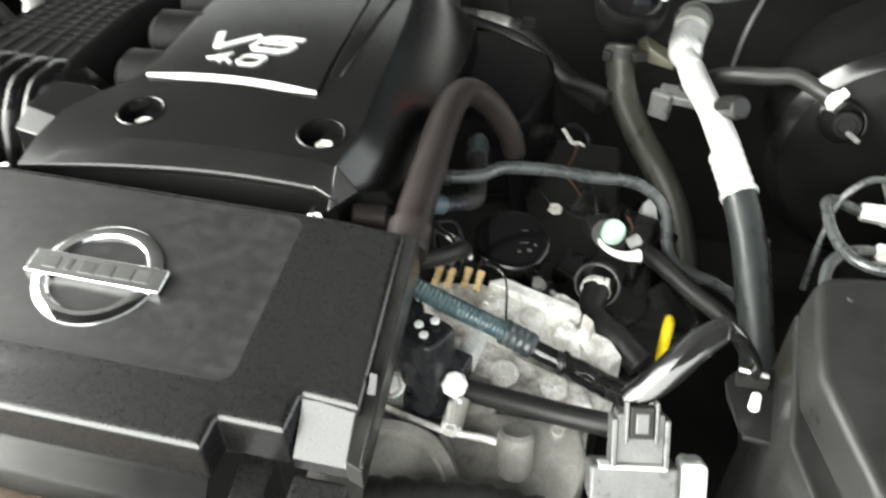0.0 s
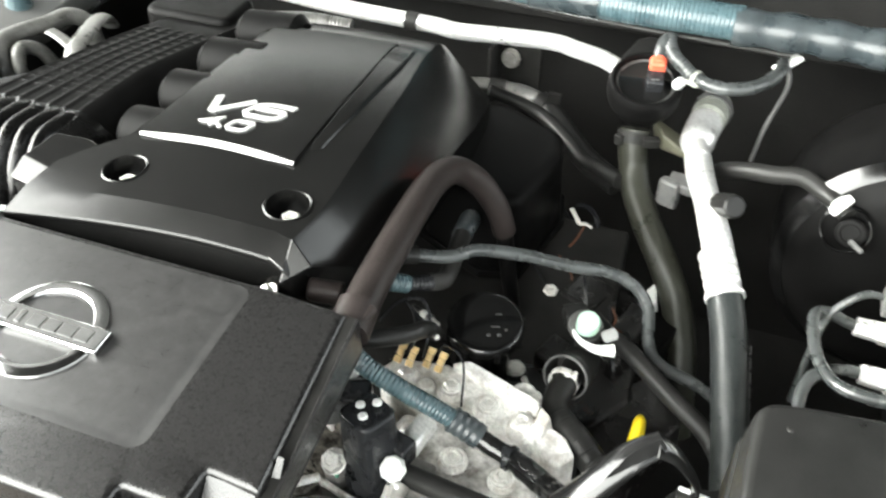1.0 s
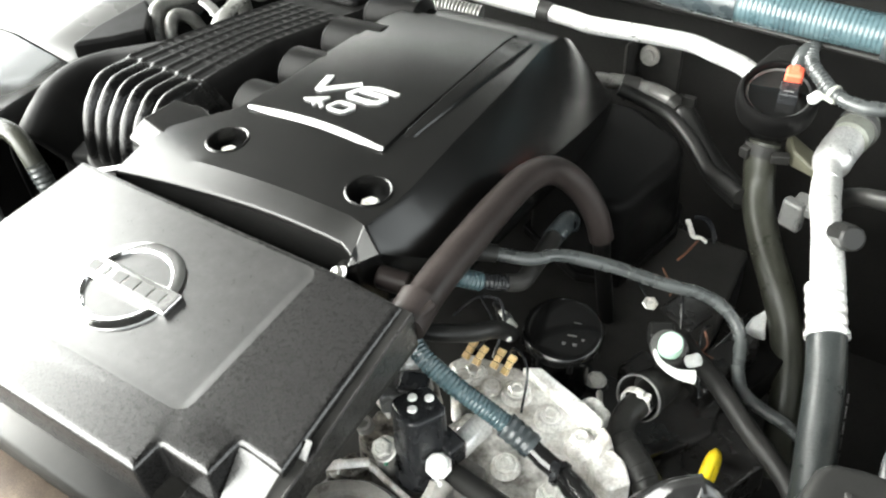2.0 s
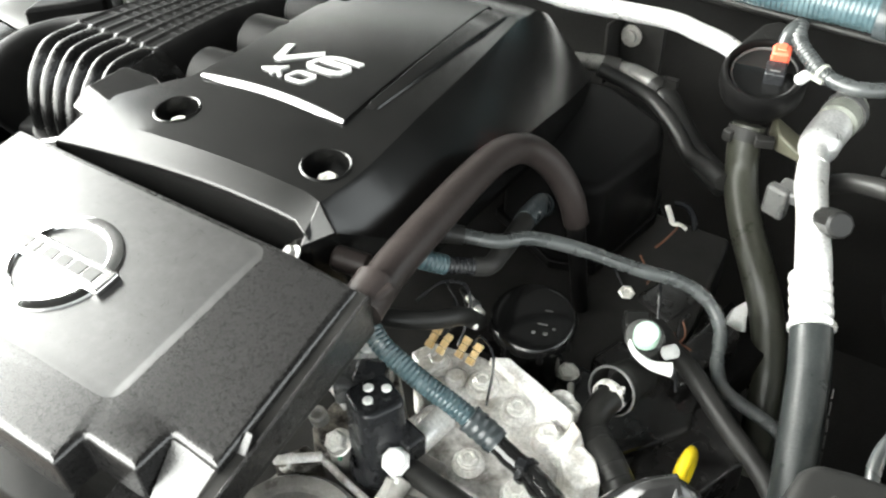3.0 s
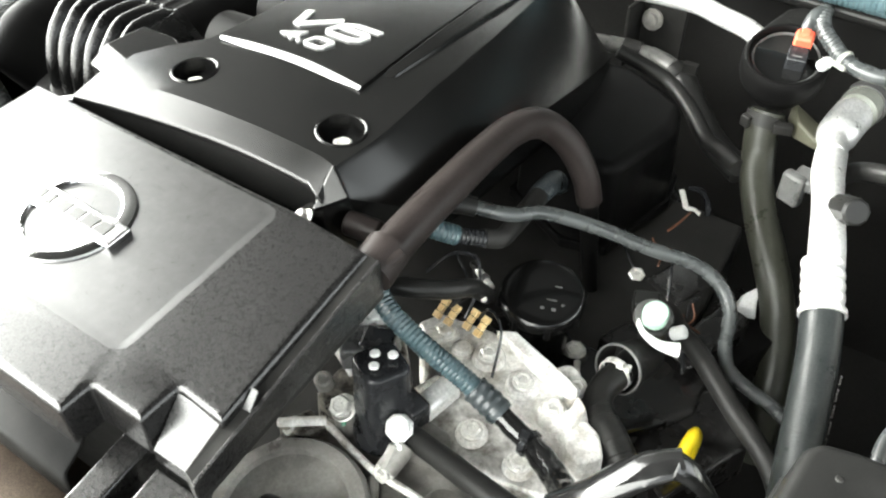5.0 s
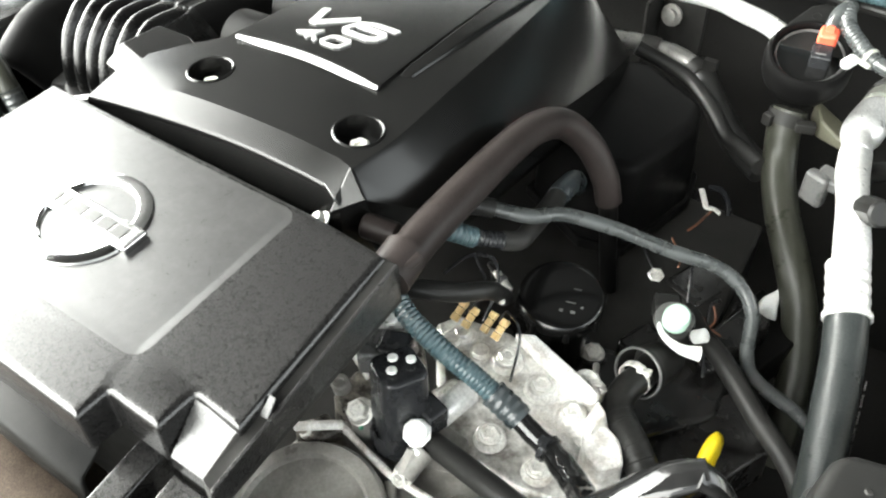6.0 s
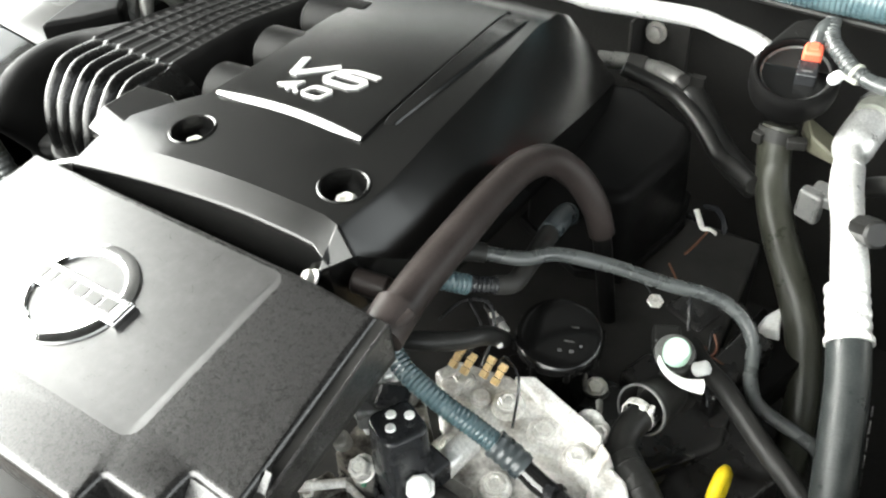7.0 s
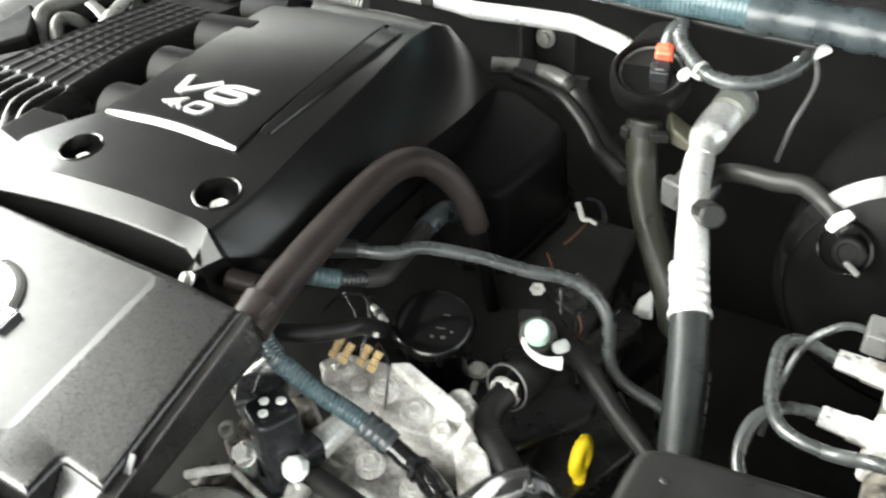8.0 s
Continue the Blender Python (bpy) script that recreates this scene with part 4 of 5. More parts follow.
# tan terminals with thin wires
for (x, y, z), far in (((0.202, 0.148, 0.958), (0.188, 0.190, 0.995)), ((0.226, 0.153, 0.955), (0.262, 0.128, 0.955))):
    t = thing("terminal_clip", "tan metal terminal clip on the cylinder head", "terminal", "tan terminals")
    for k in (-1, 1):
        bm = bmesh.new()
        for m in range(3):
            add_box(bm, (k * 0.0055, 0.003 + 0.005 * m, 0.004 + 0.0035 * m), (0.0062 - 0.001 * (m == 1), 0.0058, 0.0052), Matrix.Rotation(radians(35), 4, "X"))
        bm.transform(Matrix.Translation((x, y, z)) @ Matrix.Rotation(radians(-8), 4, "Z"))
        part("prong", bm, GOLD, t, bevel=0.0008)
    part("foot", lathe([(0, 0), (0.0085, 0), (0.0085, 0.004), (0.006, 0.006), (0, 0.006)], (x - 0.001, y - 0.008, z - 0.012), seg=20), ALU, t)
    mid = ((x + far[0]) / 2 + 0.012, (y + far[1]) / 2 + 0.008, z + 0.030)
    single(part("thin_wire", tube([(x + 0.003, y + 0.010, z + 0.010), (x + 0.008, y + 0.014, z + 0.022), mid, far], 0.0011, 8, 0.003), GLOSSY), "thin black wire rising from a terminal", "wire", "thin wires")

# ---- hoses over the engine ----
big = part("crankcase_hose", tube([(0.191, 0.090, 1.061), (0.188, 0.125, 1.064), (0.186, 0.180, 1.064), (0.183, 0.240, 1.060), (0.184, 0.285, 1.055), (0.192, 0.316, 1.043), (0.209, 0.332, 1.020), (0.226, 0.335, 0.992), (0.234, 0.335, 0.965)], lambda d, s: 0.0142 - 0.0026 * s ** 2, 24), BROWN)
single(big, "thick brown-black rubber hose arching over the engine", "hose")
part("end_sleeve", tube([(0.1905, 0.084, 1.061), (0.1885, 0.108, 1.065)], 0.0160, 24), BROWN, big)
part("spigot", rod((0.2330, 0.335, 0.970), (0.250, 0.332, 0.850), 0.0085, 0.0080, 20, 0.002), DUCT, big, "black plastic spigot")
part("clamp_ear", rod((0.199, 0.088, 1.070), (0.203, 0.104, 1.072), 0.004, 0.004, 12, 0.001), BROWN, big)

thin = part("grey_hose", tube([(0.178, 0.196, 1.036), (0.193, 0.208, 1.031), (0.219, 0.220, 1.027), (0.237, 0.240, 1.023), (0.273, 0.259, 1.012), (0.316, 0.275, 0.998), (0.343, 0.289, 0.988), (0.367, 0.292, 0.977), (0.384, 0.285, 0.960), (0.392, 0.273, 0.928), (0.406, 0.267, 0.911), (0.449, 0.263, 0.897), (0.480, 0.250, 0.88)], 0.0057, 16), GREYRUBBER)
single(thin, "thin grey rubber hose with faint printing", "hose")
part("end_sleeve", tube([(0.178, 0.196, 1.036), (0.186, 0.203, 1.0335), (0.194, 0.2085, 1.031)], 0.0076, 16, 0.003), RUBBER, thin, "black rubber end sleeve")
bm = bmesh.new()
for k in range(22):
    p = Vector((0.273, 0.256, 1.0172)).lerp(Vector((0.316, 0.272, 1.0032)), k / 21)
    if k % 6 != 4:
        add_box(bm, p, (0.0016 if k % 3 else 0.0009, 0.0022, 0.0006), Matrix.Rotation(radians(36), 4, "Z"))
part("print_marks", bm, DARK, thin, "unreadable dark print")
lower = part("black_hose", tube([(0.338, 0.285, 0.930), (0.357, 0.268, 0.930), (0.377, 0.256, 0.930), (0.418, 0.228, 0.920), (0.459, 0.205, 0.905), (0.49, 0.18, 0.87)], 0.0085, 16), RUBBER)
single(lower, "black rubber hose running down behind the dipstick", "hose")
stub = part("black_hose", tube([(0.160, 0.120, 1.005), (0.185, 0.130, 1.005), (0.205, 0.148, 0.998), (0.215, 0.172, 0.985), (0.212, 0.20, 0.95)], 0.0074, 18), RUBBER)
single(stub, "short bent black hose under the cover", "hose")

# teal conduits
con = part("teal_conduit", corrugated([(0.160, 0.120, 1.022), (0.174, 0.108, 1.018), (0.186, 0.102, 1.013), (0.200, 0.098, 1.008), (0.225, 0.096, 0.998), (0.252, 0.099, 0.982), (0.276, 0.100, 0.969)], 0.0082), CONDUIT)
single(con, "teal split conduit over the cylinder head", "conduit")
wrap = part("tape_wrap", tube([(0.268, 0.0995, 0.973), (0.284, 0.099, 0.965), (0.300, 0.096, 0.960), (0.318, 0.092, 0.957), (0.345, 0.076, 0.962), (0.368, 0.050, 0.985)], lambda d, s: 0.0095 - 0.0018 * math.sin(math.pi * min(1, s * 2)) + 0.0002 * math.sin(420 * d), 16, 0.0025), TAPE, con, "black tape wrap")
part("grey_wrap", tube([(0.264, 0.0995, 0.9755), (0.276, 0.0998, 0.969), (0.288, 0.0985, 0.9635)], lambda d, s: 0.0104 + 0.0004 * math.sin(900 * d), 18, 0.0012), GREYTAPE, con, "grey glossy tape wrap")
bm = lathe([(0.0085, -0.002), (0.0105, -0.002), (0.0105, 0.002), (0.0085, 0.002)], (0.314, 0.093, 0.957), (0.9, -0.3, 0.0), 20)
add_box(bm, (0.312, 0.089, 0.969), (0.007, 0.006, 0.006))
part("cable_tie", bm, GLOSSY, wrap)
con2 = part("teal_conduit", corrugated([(0.172, 0.160, 1.040), (0.186, 0.166, 1.036), (0.198, 0.1765, 1.028)], 0.0080), CONDUIT)
single(con2, "short teal conduit under the arching hose", "conduit")
part("dark_conduit", corrugated([(0.196, 0.1750, 1.0295), (0.204, 0.184, 1.024), (0.213, 0.195, 1.018)], 0.0068), GLOSSY, con2, "glossy black ribbed conduit")
part("tape_wrap", tube([(0.211, 0.193, 1.019), (0.219, 0.206, 1.013), (0.217, 0.228, 1.008), (0.212, 0.252, 0.999), (0.207, 0.280, 0.991), (0.203, 0.302, 0.984)], lambda d, s: 0.0074 + 0.0016 * s, 16, 0.004), DARK, con2, "black tape wrap")
part("end_sleeve", corrugated([(0.205, 0.290, 0.988), (0.201, 0.318, 0.979), (0.196, 0.342, 0.966), (0.190, 0.362, 0.945)], 0.0098, 0.0036, 0.0006), GREYTAPE, con2, "dull grey conduit end")

# taped loom with its grey plug at the front
loom = part("taped_loom", tube([(0.360, 0.029, 1.010), (0.370, 0.034, 1.019), (0.386, 0.044, 1.036), (0.403, 0.058, 1.052), (0.418, 0.069, 1.060)], lambda d, s: 0.0060 + 0.0062 * math.sin(math.pi * min(1.0, 0.15 + 0.70 * s)), 20, 0.003, shape=lambda s, a: 1.0 + 0.05 * math.sin(3 * a + 9 * s), flat=0.62), TAPE)
single(loom, "glossy black taped wiring loom folded over", "wiring loom")
part("folded_end", tube([(0.414, 0.064, 1.061), (0.426, 0.068, 1.052), (0.437, 0.071, 1.036), (0.446, 0.073, 1.018), (0.444, 0.075, 1.000)], lambda d, s: 0.0098 - 0.004 * s, 14, 0.003, flat=0.40), TAPE, loom)
plug = thing("loom_plug", "grey plastic multi-pin plug below the taped loom", "plug")
PLUG = Matrix.Translation((0.371, 0.013, 0.996)) @ Matrix.Rotation(radians(10), 4, "Z") @ Matrix.Rotation(radians(50), 4, "X")
def plug_box(center, size, mat, name, label="", bevel=0.0012):
    b = bmesh.new()
    add_box(b, center, size)
    b.transform(PLUG)
    return part(name, b, mat, plug, label, bevel=bevel)
plug_box((0, 0, 0.0), (0.032, 0.034, 0.018), GREYPLASTIC, "housing")
plug_box((-0.0175, -0.003, 0.002), (0.004, 0.034, 0.020), GREYPLASTIC, "side_rail")
plug_box((0.0175, -0.003, 0.002), (0.004, 0.034, 0.020), GREYPLASTIC, "side_rail")
plug_box((-0.010, 0.012, 0.009), (0.003, 0.028, 0.008), GREYPLASTIC, "latch_guard")
plug_box((0.010, 0.012, 0.009), (0.003, 0.028, 0.008), GREYPLASTIC, "latch_guard")
latch = plug_box((0.0, 0.012, 0.010), (0.016, 0.022, 0.007), DARK, "latch")
plug_box((0.0, 0.012, 0.0142), (0.009, 0.014, 0.002), GREYPLASTIC, "latch_tab").parent = latch
plug_box((-0.003, -0.032, -0.002), (0.060, 0.026, 0.024), GREYPLASTIC, "socket", "", 0.003)
plug_box((-0.004, -0.0195, 0.005), (0.046, 0.003, 0.014), PALEGREY, "seam")
plug_box((0.038, -0.031, -0.003), (0.018, 0.030, 0.026), PALEGREY, "end_block", "pale end block", 0.004)
for k, mat in enumerate((WHITE, PALEGREY, RED, WHITE)):
    x = -0.0055 + 0.0037 * k
    p0 = PLUG @ Vector((x, 0.017, 0.002))
    single(part("loom_wire", tube([p0, p0 + Vector((0.0005, 0.007, 0.008)), (0.3620 + 0.0016 * k, 0.031, 1.013)], 0.0012, 8, 0.002), mat), "thin coloured wire between loom and plug", "wire", "loom wires")

# dipstick
dip = thing("dipstick", "yellow plastic dipstick handle on a thin metal tube", "dipstick")
bm = bmesh.new()
DIP = Matrix.Translation((0.4005, 0.1960, 0.891)) @ axes_to((-0.02, 0.15, 1.0), (0, 1, 0)) @ Matrix.Rotation(radians(82), 4, "Z")
pts = [DIP @ Vector((0.0085 * math.cos(a), 0, 0.015 * math.sin(a))) for a in [2 * math.pi * k / 12 for k in range(12)]]
part("handle", tube([*pts, pts[0], pts[1]], 0.0052, 12, 0.003, flat=1.5), YELLOW, dip)
part("stem", rod(DIP @ Vector((0, 0, -0.014)), (0.402, 0.185, 0.80), 0.0035, 0.0035, 12), ZINC, dip, "thin metal tube")
part("neck", rod(DIP @ Vector((0, 0, -0.016)), DIP @ Vector((0, 0, -0.036)), 0.0062, 0.0045, 14, 0.001), YELLOW, dip)

# small fittings and wires in the dark gaps round the cylinder head
for a, b, r in (((0.205, 0.196, 0.962), (0.222, 0.180, 0.968), 0.0032), ((0.293, 0.214, 0.905), (0.300, 0.198, 0.915), 0.003)):
    single(part("metal_pin", rod(a, b, r, r * 0.8, 12, 0.0008), ZINC), "small bright metal pin beside the oil cap", "pin", "metal pins")
for line in ([(0.345, 0.330, 0.905), (0.352, 0.318, 0.925), (0.350, 0.300, 0.932), (0.356, 0.282, 0.915), (0.366, 0.268, 0.885)],
             [(0.300, 0.372, 0.895), (0.312, 0.360, 0.918), (0.318, 0.340, 0.920), (0.326, 0.322, 0.902)],
             [(0.170, 0.175, 0.975), (0.184, 0.190, 0.990), (0.203, 0.196, 0.992), (0.214, 0.184, 0.978), (0.214, 0.166, 0.955)]):
    single(part("thin_wire", tube(line, 0.0015, 8, 0.003), GLOSSY), "thin glossy black wire in the engine's gaps", "wire", "thin wires")
for line in ([(0.352, 0.300, 0.935), (0.358, 0.292, 0.928), (0.355, 0.284, 0.920), (0.363, 0.276, 0.916)], [(0.348, 0.292, 0.926), (0.356, 0.288, 0.922), (0.366, 0.290, 0.916)]):
    single(part("bare_wire", tube(line, 0.0010, 8, 0.002), RUST), "thin rust-brown wire end", "wire", "rusty wires")
bracket = thing("loom_bracket", "grimy cast bracket beside the cam solenoid", "bracket")
part("plate", prism([(0.150, 0.010), (0.176, 0.014), (0.184, 0.034), (0.160, 0.040)], 0.90, 0.944, taper=0.003), OILY, bracket, bevel=0.003)
part("rib", tube([(0.152, 0.014, 0.945), (0.166, 0.022, 0.948), (0.180, 0.034, 0.946)], 0.0035, 10), ALU, bracket)
part("collar", lathe([(0, -0.004), (0.0150, -0.004), (0.0160, -0.001), (0.0150, 0.003), (0.011, 0.004), (0, 0.004)], (0.336, 0.250, 0.955), (0.05, -0.2, 0.95), 28), GREYPLASTIC, cup, "grey-green plastic collar")

# ---- fuse box ----
fuse = thing("fuse_box", "black plastic fuse box with a smooth lid", "fuse box")
LID_EDGE = [(0.466, 0.100), (0.4645, 0.090), (0.462, 0.055), (0.461, 0.018), (0.468, -0.002), (0.484, -0.050), (0.52, -0.17), (0.70, -0.17), (0.74, 0.10), (0.72, 0.128), (0.60, 0.1235), (0.490, 0.1135), (0.476, 0.110), (0.469, 0.106)]
lid = part("lid", prism(LID_EDGE, 1.046, lambda x, y: 1.083 + 0.02 * (x - 0.5), taper=0.004), LID, fuse, bevel=0.0075, segments=4)
part("body", prism([(0.455, -0.01), (0.50, -0.16), (0.70, -0.16), (0.73, 0.105), (0.49, 0.108), (0.464, 0.10)], 0.78, 1.050), LID, fuse, bevel=0.004)
part("side_flange", prism([(0.4290, 0.072), (0.4300, 0.058), (0.4400, 0.026), (0.464, 0.024), (0.464, 0.090), (0.436, 0.082)], 0.9935, 0.9985), LID, fuse, bevel=0.0012)
bm = bmesh.new()
add_box(bm, (0.446, 0.072, 1.003), (0.022, 0.008, 0.010))
latch = part("latch", bm, DARK, fuse, bevel=0.001)
bm = bmesh.new()
add_box(bm, (0.446, 0.074, 1.0082), (0.021, 0.0030, 0.0030), Matrix.Rotation(radians(-6), 4, "Z"))
part("latch_bar", bm, PALEGREY, latch, "pale latch bar", bevel=0.001)
part("pin", rod((0.446, 0.046, 1.004), (0.4455, 0.050, 1.016), 0.0040, 0.0034, 14, 0.001), WHITE, fuse, "white plastic pin")
part("lid_pip", lathe([(0, 0), (0.0024, 0), (0.0016, 0.0008), (0, 0.0010)], (0.4885, 0.087, 1.0827), seg=10), DARK, lid)

# ---- air conditioning line: bare pipe, crimped sleeve, rubber hose ----
ac = thing("air_conditioning_line", "bare aluminium pipe crimped to a black rubber hose", "pipe")
part("top_fitting", rod((0.398, 0.606, 0.985), (0.394, 0.566, 0.986), 0.0195, 0.0195, 28, 0.003), UNIONGREY, ac, "olive grey capped union")
part("union_ring", lathe([(0.019, 0), (0.0215, 0.0), (0.0215, 0.010), (0.019, 0.010)], (0.3975, 0.596, 0.985), (-0.1, -1, 0.02), 28), GREYPLASTIC, ac)
UNION_S = (0.0, 0.12, 0.13, 0.50, 0.58, 0.66, 0.75, 1.0)
UNION_R = (0.0165, 0.0165, 0.0190, 0.0185, 0.0165, 0.0120, 0.0126, 0.0134)
part("elbow", tube([(0.395, 0.575, 0.986), (0.391, 0.545, 0.986), (0.390, 0.515, 0.988), (0.393, 0.490, 0.993), (0.396, 0.470, 0.997)], lambda d, s: float(np.interp(s, UNION_S, UNION_R)), 28, 0.0018), SILVER, ac)
part("pipe", tube([(0.395, 0.480, 0.995), (0.401, 0.445, 0.999), (0.409, 0.415, 1.002), (0.418, 0.383, 1.003), (0.429, 0.348, 0.999), (0.435, 0.328, 0.994)], lambda d, s: 0.0132 + 0.0006 * math.sin(9 * s), 24), SILVER, ac)
part("crimp_sleeve", tube([(0.430, 0.338, 0.996), (0.438, 0.318, 0.989), (0.445, 0.300, 0.982)], lambda d, s: 0.0158 + 0.0004 * math.sin(2 * math.pi * d / 0.0095), 28, 0.0012), SILVER, ac)
part("crimp_lip", tube([(0.4445, 0.3015, 0.9825), (0.446, 0.298, 0.981)], 0.0176, 28, 0.002), SILVER, ac)
part("rubber_hose", tube([(0.445, 0.300, 0.982), (0.455, 0.272, 0.966), (0.464, 0.240, 0.944), (0.474, 0.205, 0.915), (0.486, 0.170, 0.87), (0.50, 0.14, 0.80)], 0.0155, 48, 0.0018, shape=lambda s, a: 1.0 + 0.012 * max(0.0, math.sin(24 * a + 30 * s)) * max(0.0, math.sin(260 * s))), WOVENHOSE, ac, "black woven-texture rubber hose")
bm = bmesh.new()
for k in range(26):
    p = Vector((0.4585, 0.262, 0.960)).lerp(Vector((0.470, 0.215, 0.922)), k / 25) + Vector((0.0165, 0.004, 0.0025))
    if k % 5 != 3:
        add_box(bm, p, (0.0012, 0.0014, 0.0022))
part("print_marks", bm, GREYPLASTIC, ac, "unreadable pale print")
# holder and black service cap
hold = thing("pipe_holder", "grey metal pipe holder bracket", "bracket")
bm = prism([(0.360, 0.482), (0.382, 0.474), (0.386, 0.486), (0.364, 0.494)], 0.925, 0.958)
part("cheek", bm, GREYPLASTIC, hold, bevel=0.004, segments=3)
bm = bmesh.new()
add_box(bm, (0.392, 0.490, 0.951), (0.045, 0.024, 0.012), Matrix.Rotation(radians(-8), 4, "Z"))
part("arm", bm, GREYPLASTIC, hold, bevel=0.003)
service = part("service_cap", rod((0.424, 0.388, 1.012), (0.437, 0.366, 1.030), 0.0120, 0.0110, 10, 0.002), LID)
single(service, "black ribbed service port cap on the pipe", "cap")

# ---- purge valve with the red plug ----
PUR = Matrix.Translation((0.324, 0.533, 1.030)) @ axes_to((0.06, -0.34, 0.94))
purge = thing("purge_valve", "round black valve housing with a red plug", "valve")
def purge_lathe(profile, seg=48, shift=(0, 0, 0)):
    b = bmesh.new()
    add_lathe(b, profile, PUR @ Matrix.Translation(shift), seg)
    return b
part("housing", purge_lathe([(0.0125, -0.050), (0.0130, -0.036), (0.0240, -0.034), (0.0265, -0.030), (0.0275, -0.016), (0.0340, -0.014), (0.0372, -0.010), (0.0385, -0.004), (0.0388, 0.010), (0.0380, 0.0155), (0.0358, 0.0190), (0.0335, 0.0196), (0.0318, 0.0182), (0.0308, 0.0150), (0.0305, 0.0110), (0, 0.0110)]), DUCT, purge)
part("inner_ring", purge_lathe([(0.0304, 0.0110), (0.0302, 0.0138), (0.0294, 0.0144), (0.0286, 0.0138), (0.0284, 0.0108)]), GREYPLASTIC, purge)
part("inner_floor", purge_lathe([(0.0286, 0.0114), (0.0100, 0.0116), (0, 0.0116)]), ENAMEL, purge)
bm = bmesh.new()
prism([(-0.0365, 0.006), (0.0365, 0.004), (0.026, 0.050), (0.016, 0.063), (0.002, 0.066), (-0.011, 0.060), (-0.026, 0.036)], 0.004, 0.012, bm=bm)
bm.transform(PUR)
ear = part("mount_ear", bm, LID, purge, bevel=0.003)
part("ear_hole", purge_lathe([(0.0046, 0.010), (0.0046, 0.0124), (0.0036, 0.0124), (0.0036, 0.009), (0, 0.009)], 20, (-0.004, 0.048, 0)), DARK, ear)
def purge_box(center, size, mat, name, label="", bevel=0.002):
    b = bmesh.new()
    add_box(b, center, size)
    b.transform(PUR)
    return part(name, b, mat, purge, label, bevel=bevel)
purge_box((0.009, -0.002, 0.018), (0.018, 0.018, 0.016), GLOSSY, "socket")
purge_box((0.0085, -0.006, 0.0262), (0.009, 0.0016, 0.001), GREYPLASTIC, "socket_edge", "", 0.0004)
purge_box((0.010, 0.0125, 0.026), (0.0165, 0.014, 0.018), RED, "plug", "orange-red plug", 0.003)
purge_box((0.010, 0.0145, 0.0355), (0.008, 0.008, 0.002), RED, "plug_latch", "", 0.001)
coolant = thing("coolant_hose", "thick olive-black rubber hose with a band clamp", "hose")
part("hose", tube([(0.322, 0.538, 0.978), (0.323, 0.529, 0.960), (0.328, 0.520, 0.940), (0.338, 0.500, 0.922), (0.357, 0.471, 0.905), (0.384, 0.438, 0.883), (0.406, 0.414, 0.855), (0.421, 0.392, 0.820), (0.431, 0.364, 0.79), (0.44, 0.34, 0.73)], 0.0162, 24), OLIVE, coolant)
bm = lathe([(0.0165, -0.006), (0.0185, -0.006), (0.0185, 0.006), (0.0165, 0.006)], (0.3215, 0.534, 0.970), (0.02, 0.45, 0.9), 28)
band = part("band_clamp", bm, DARK, coolant)
bm = bmesh.new()
add_box(bm, (0.342, 0.523, 0.974), (0.018, 0.010, 0.010), Matrix.Rotation(radians(20), 4, "Z"))
add_box(bm, (0.308, 0.520, 0.972), (0.010, 0.008, 0.012), Matrix.Rotation(radians(-20), 4, "Z"))
part("clamp_screw", bm, DARK, band, bevel=0.0015)

stay = part("valve_stay", prism([(0.338, 0.556), (0.352, 0.530), (0.382, 0.520), (0.386, 0.545)], 0.962, lambda x, y: 0.985 - 0.4 * (x - 0.345)), TAN, bevel=0.003)
single(stay, "pale olive metal stay behind the valve", "bracket")

# cable loop from the red plug
PL = PUR @ Vector((0.011, 0.021, 0.029))
loop = thing("cable_loop", "grey sheathed cable looping from the red plug", "cable")
part("stub", tube([PL, PL + Vector((0.001, 0.010, 0.010)), PL + Vector((0.006, 0.026, 0.012))], 0.0072, 16, 0.003), GREYRUBBER, loop)
part("sheath", tube([PL + Vector((0.004, 0.022, 0.013)), (0.345, 0.545, 1.072), (0.360, 0.528, 1.068), (0.375, 0.516, 1.064), (0.394, 0.508, 1.063), (0.414, 0.510, 1.063), (0.436, 0.526, 1.063), (0.452, 0.556, 1.063), (0.456, 0.585, 1.063)],
     lambda d, s: 0.0068 + (0.0007 * math.sin(2 * math.pi * d / 0.0042) if s < 0.38 else 0), 16, 0.0011), GREYRUBBER, loop)
bm = lathe([(0.0066, -0.002), (0.0084, -0.002), (0.0084, 0.002), (0.0066, 0.002)], (0.3745, 0.5165, 1.064), (0.85, -0.5, -0.1), 20)
add_box(bm, (0.3715, 0.5090, 1.0615), (0.015, 0.004, 0.004), Matrix.Rotation(radians(-28), 4, "Z"))
part("clip", bm, UNIONGREY, loop, "pale grey cable clip", bevel=0.001)
bm = bmesh.new()
add_box(bm, (0.459, 0.578, 1.064), (0.034, 0.012, 0.006), Matrix.Rotation(radians(48), 4, "Z") @ Matrix.Rotation(radians(-12), 4, "Y"))
part("end_tag", bm, WHITE, loop, "white tape end", bevel=0.003)
part("thin_wire", tube([(0.457, 0.588, 1.062), (0.465, 0.586, 1.045), (0.466, 0.590, 1.025), (0.461, 0.592, 1.000), (0.455, 0.584, 0.978), (0.450, 0.575, 0.94)], 0.0022, 10, 0.004), GREYPLASTIC, loop)
peg = part("white_peg", rod((0.356, 0.526, 1.046), (0.362, 0.521, 1.056), 0.0055, 0.005, 14, 0.001), PALEGREY)
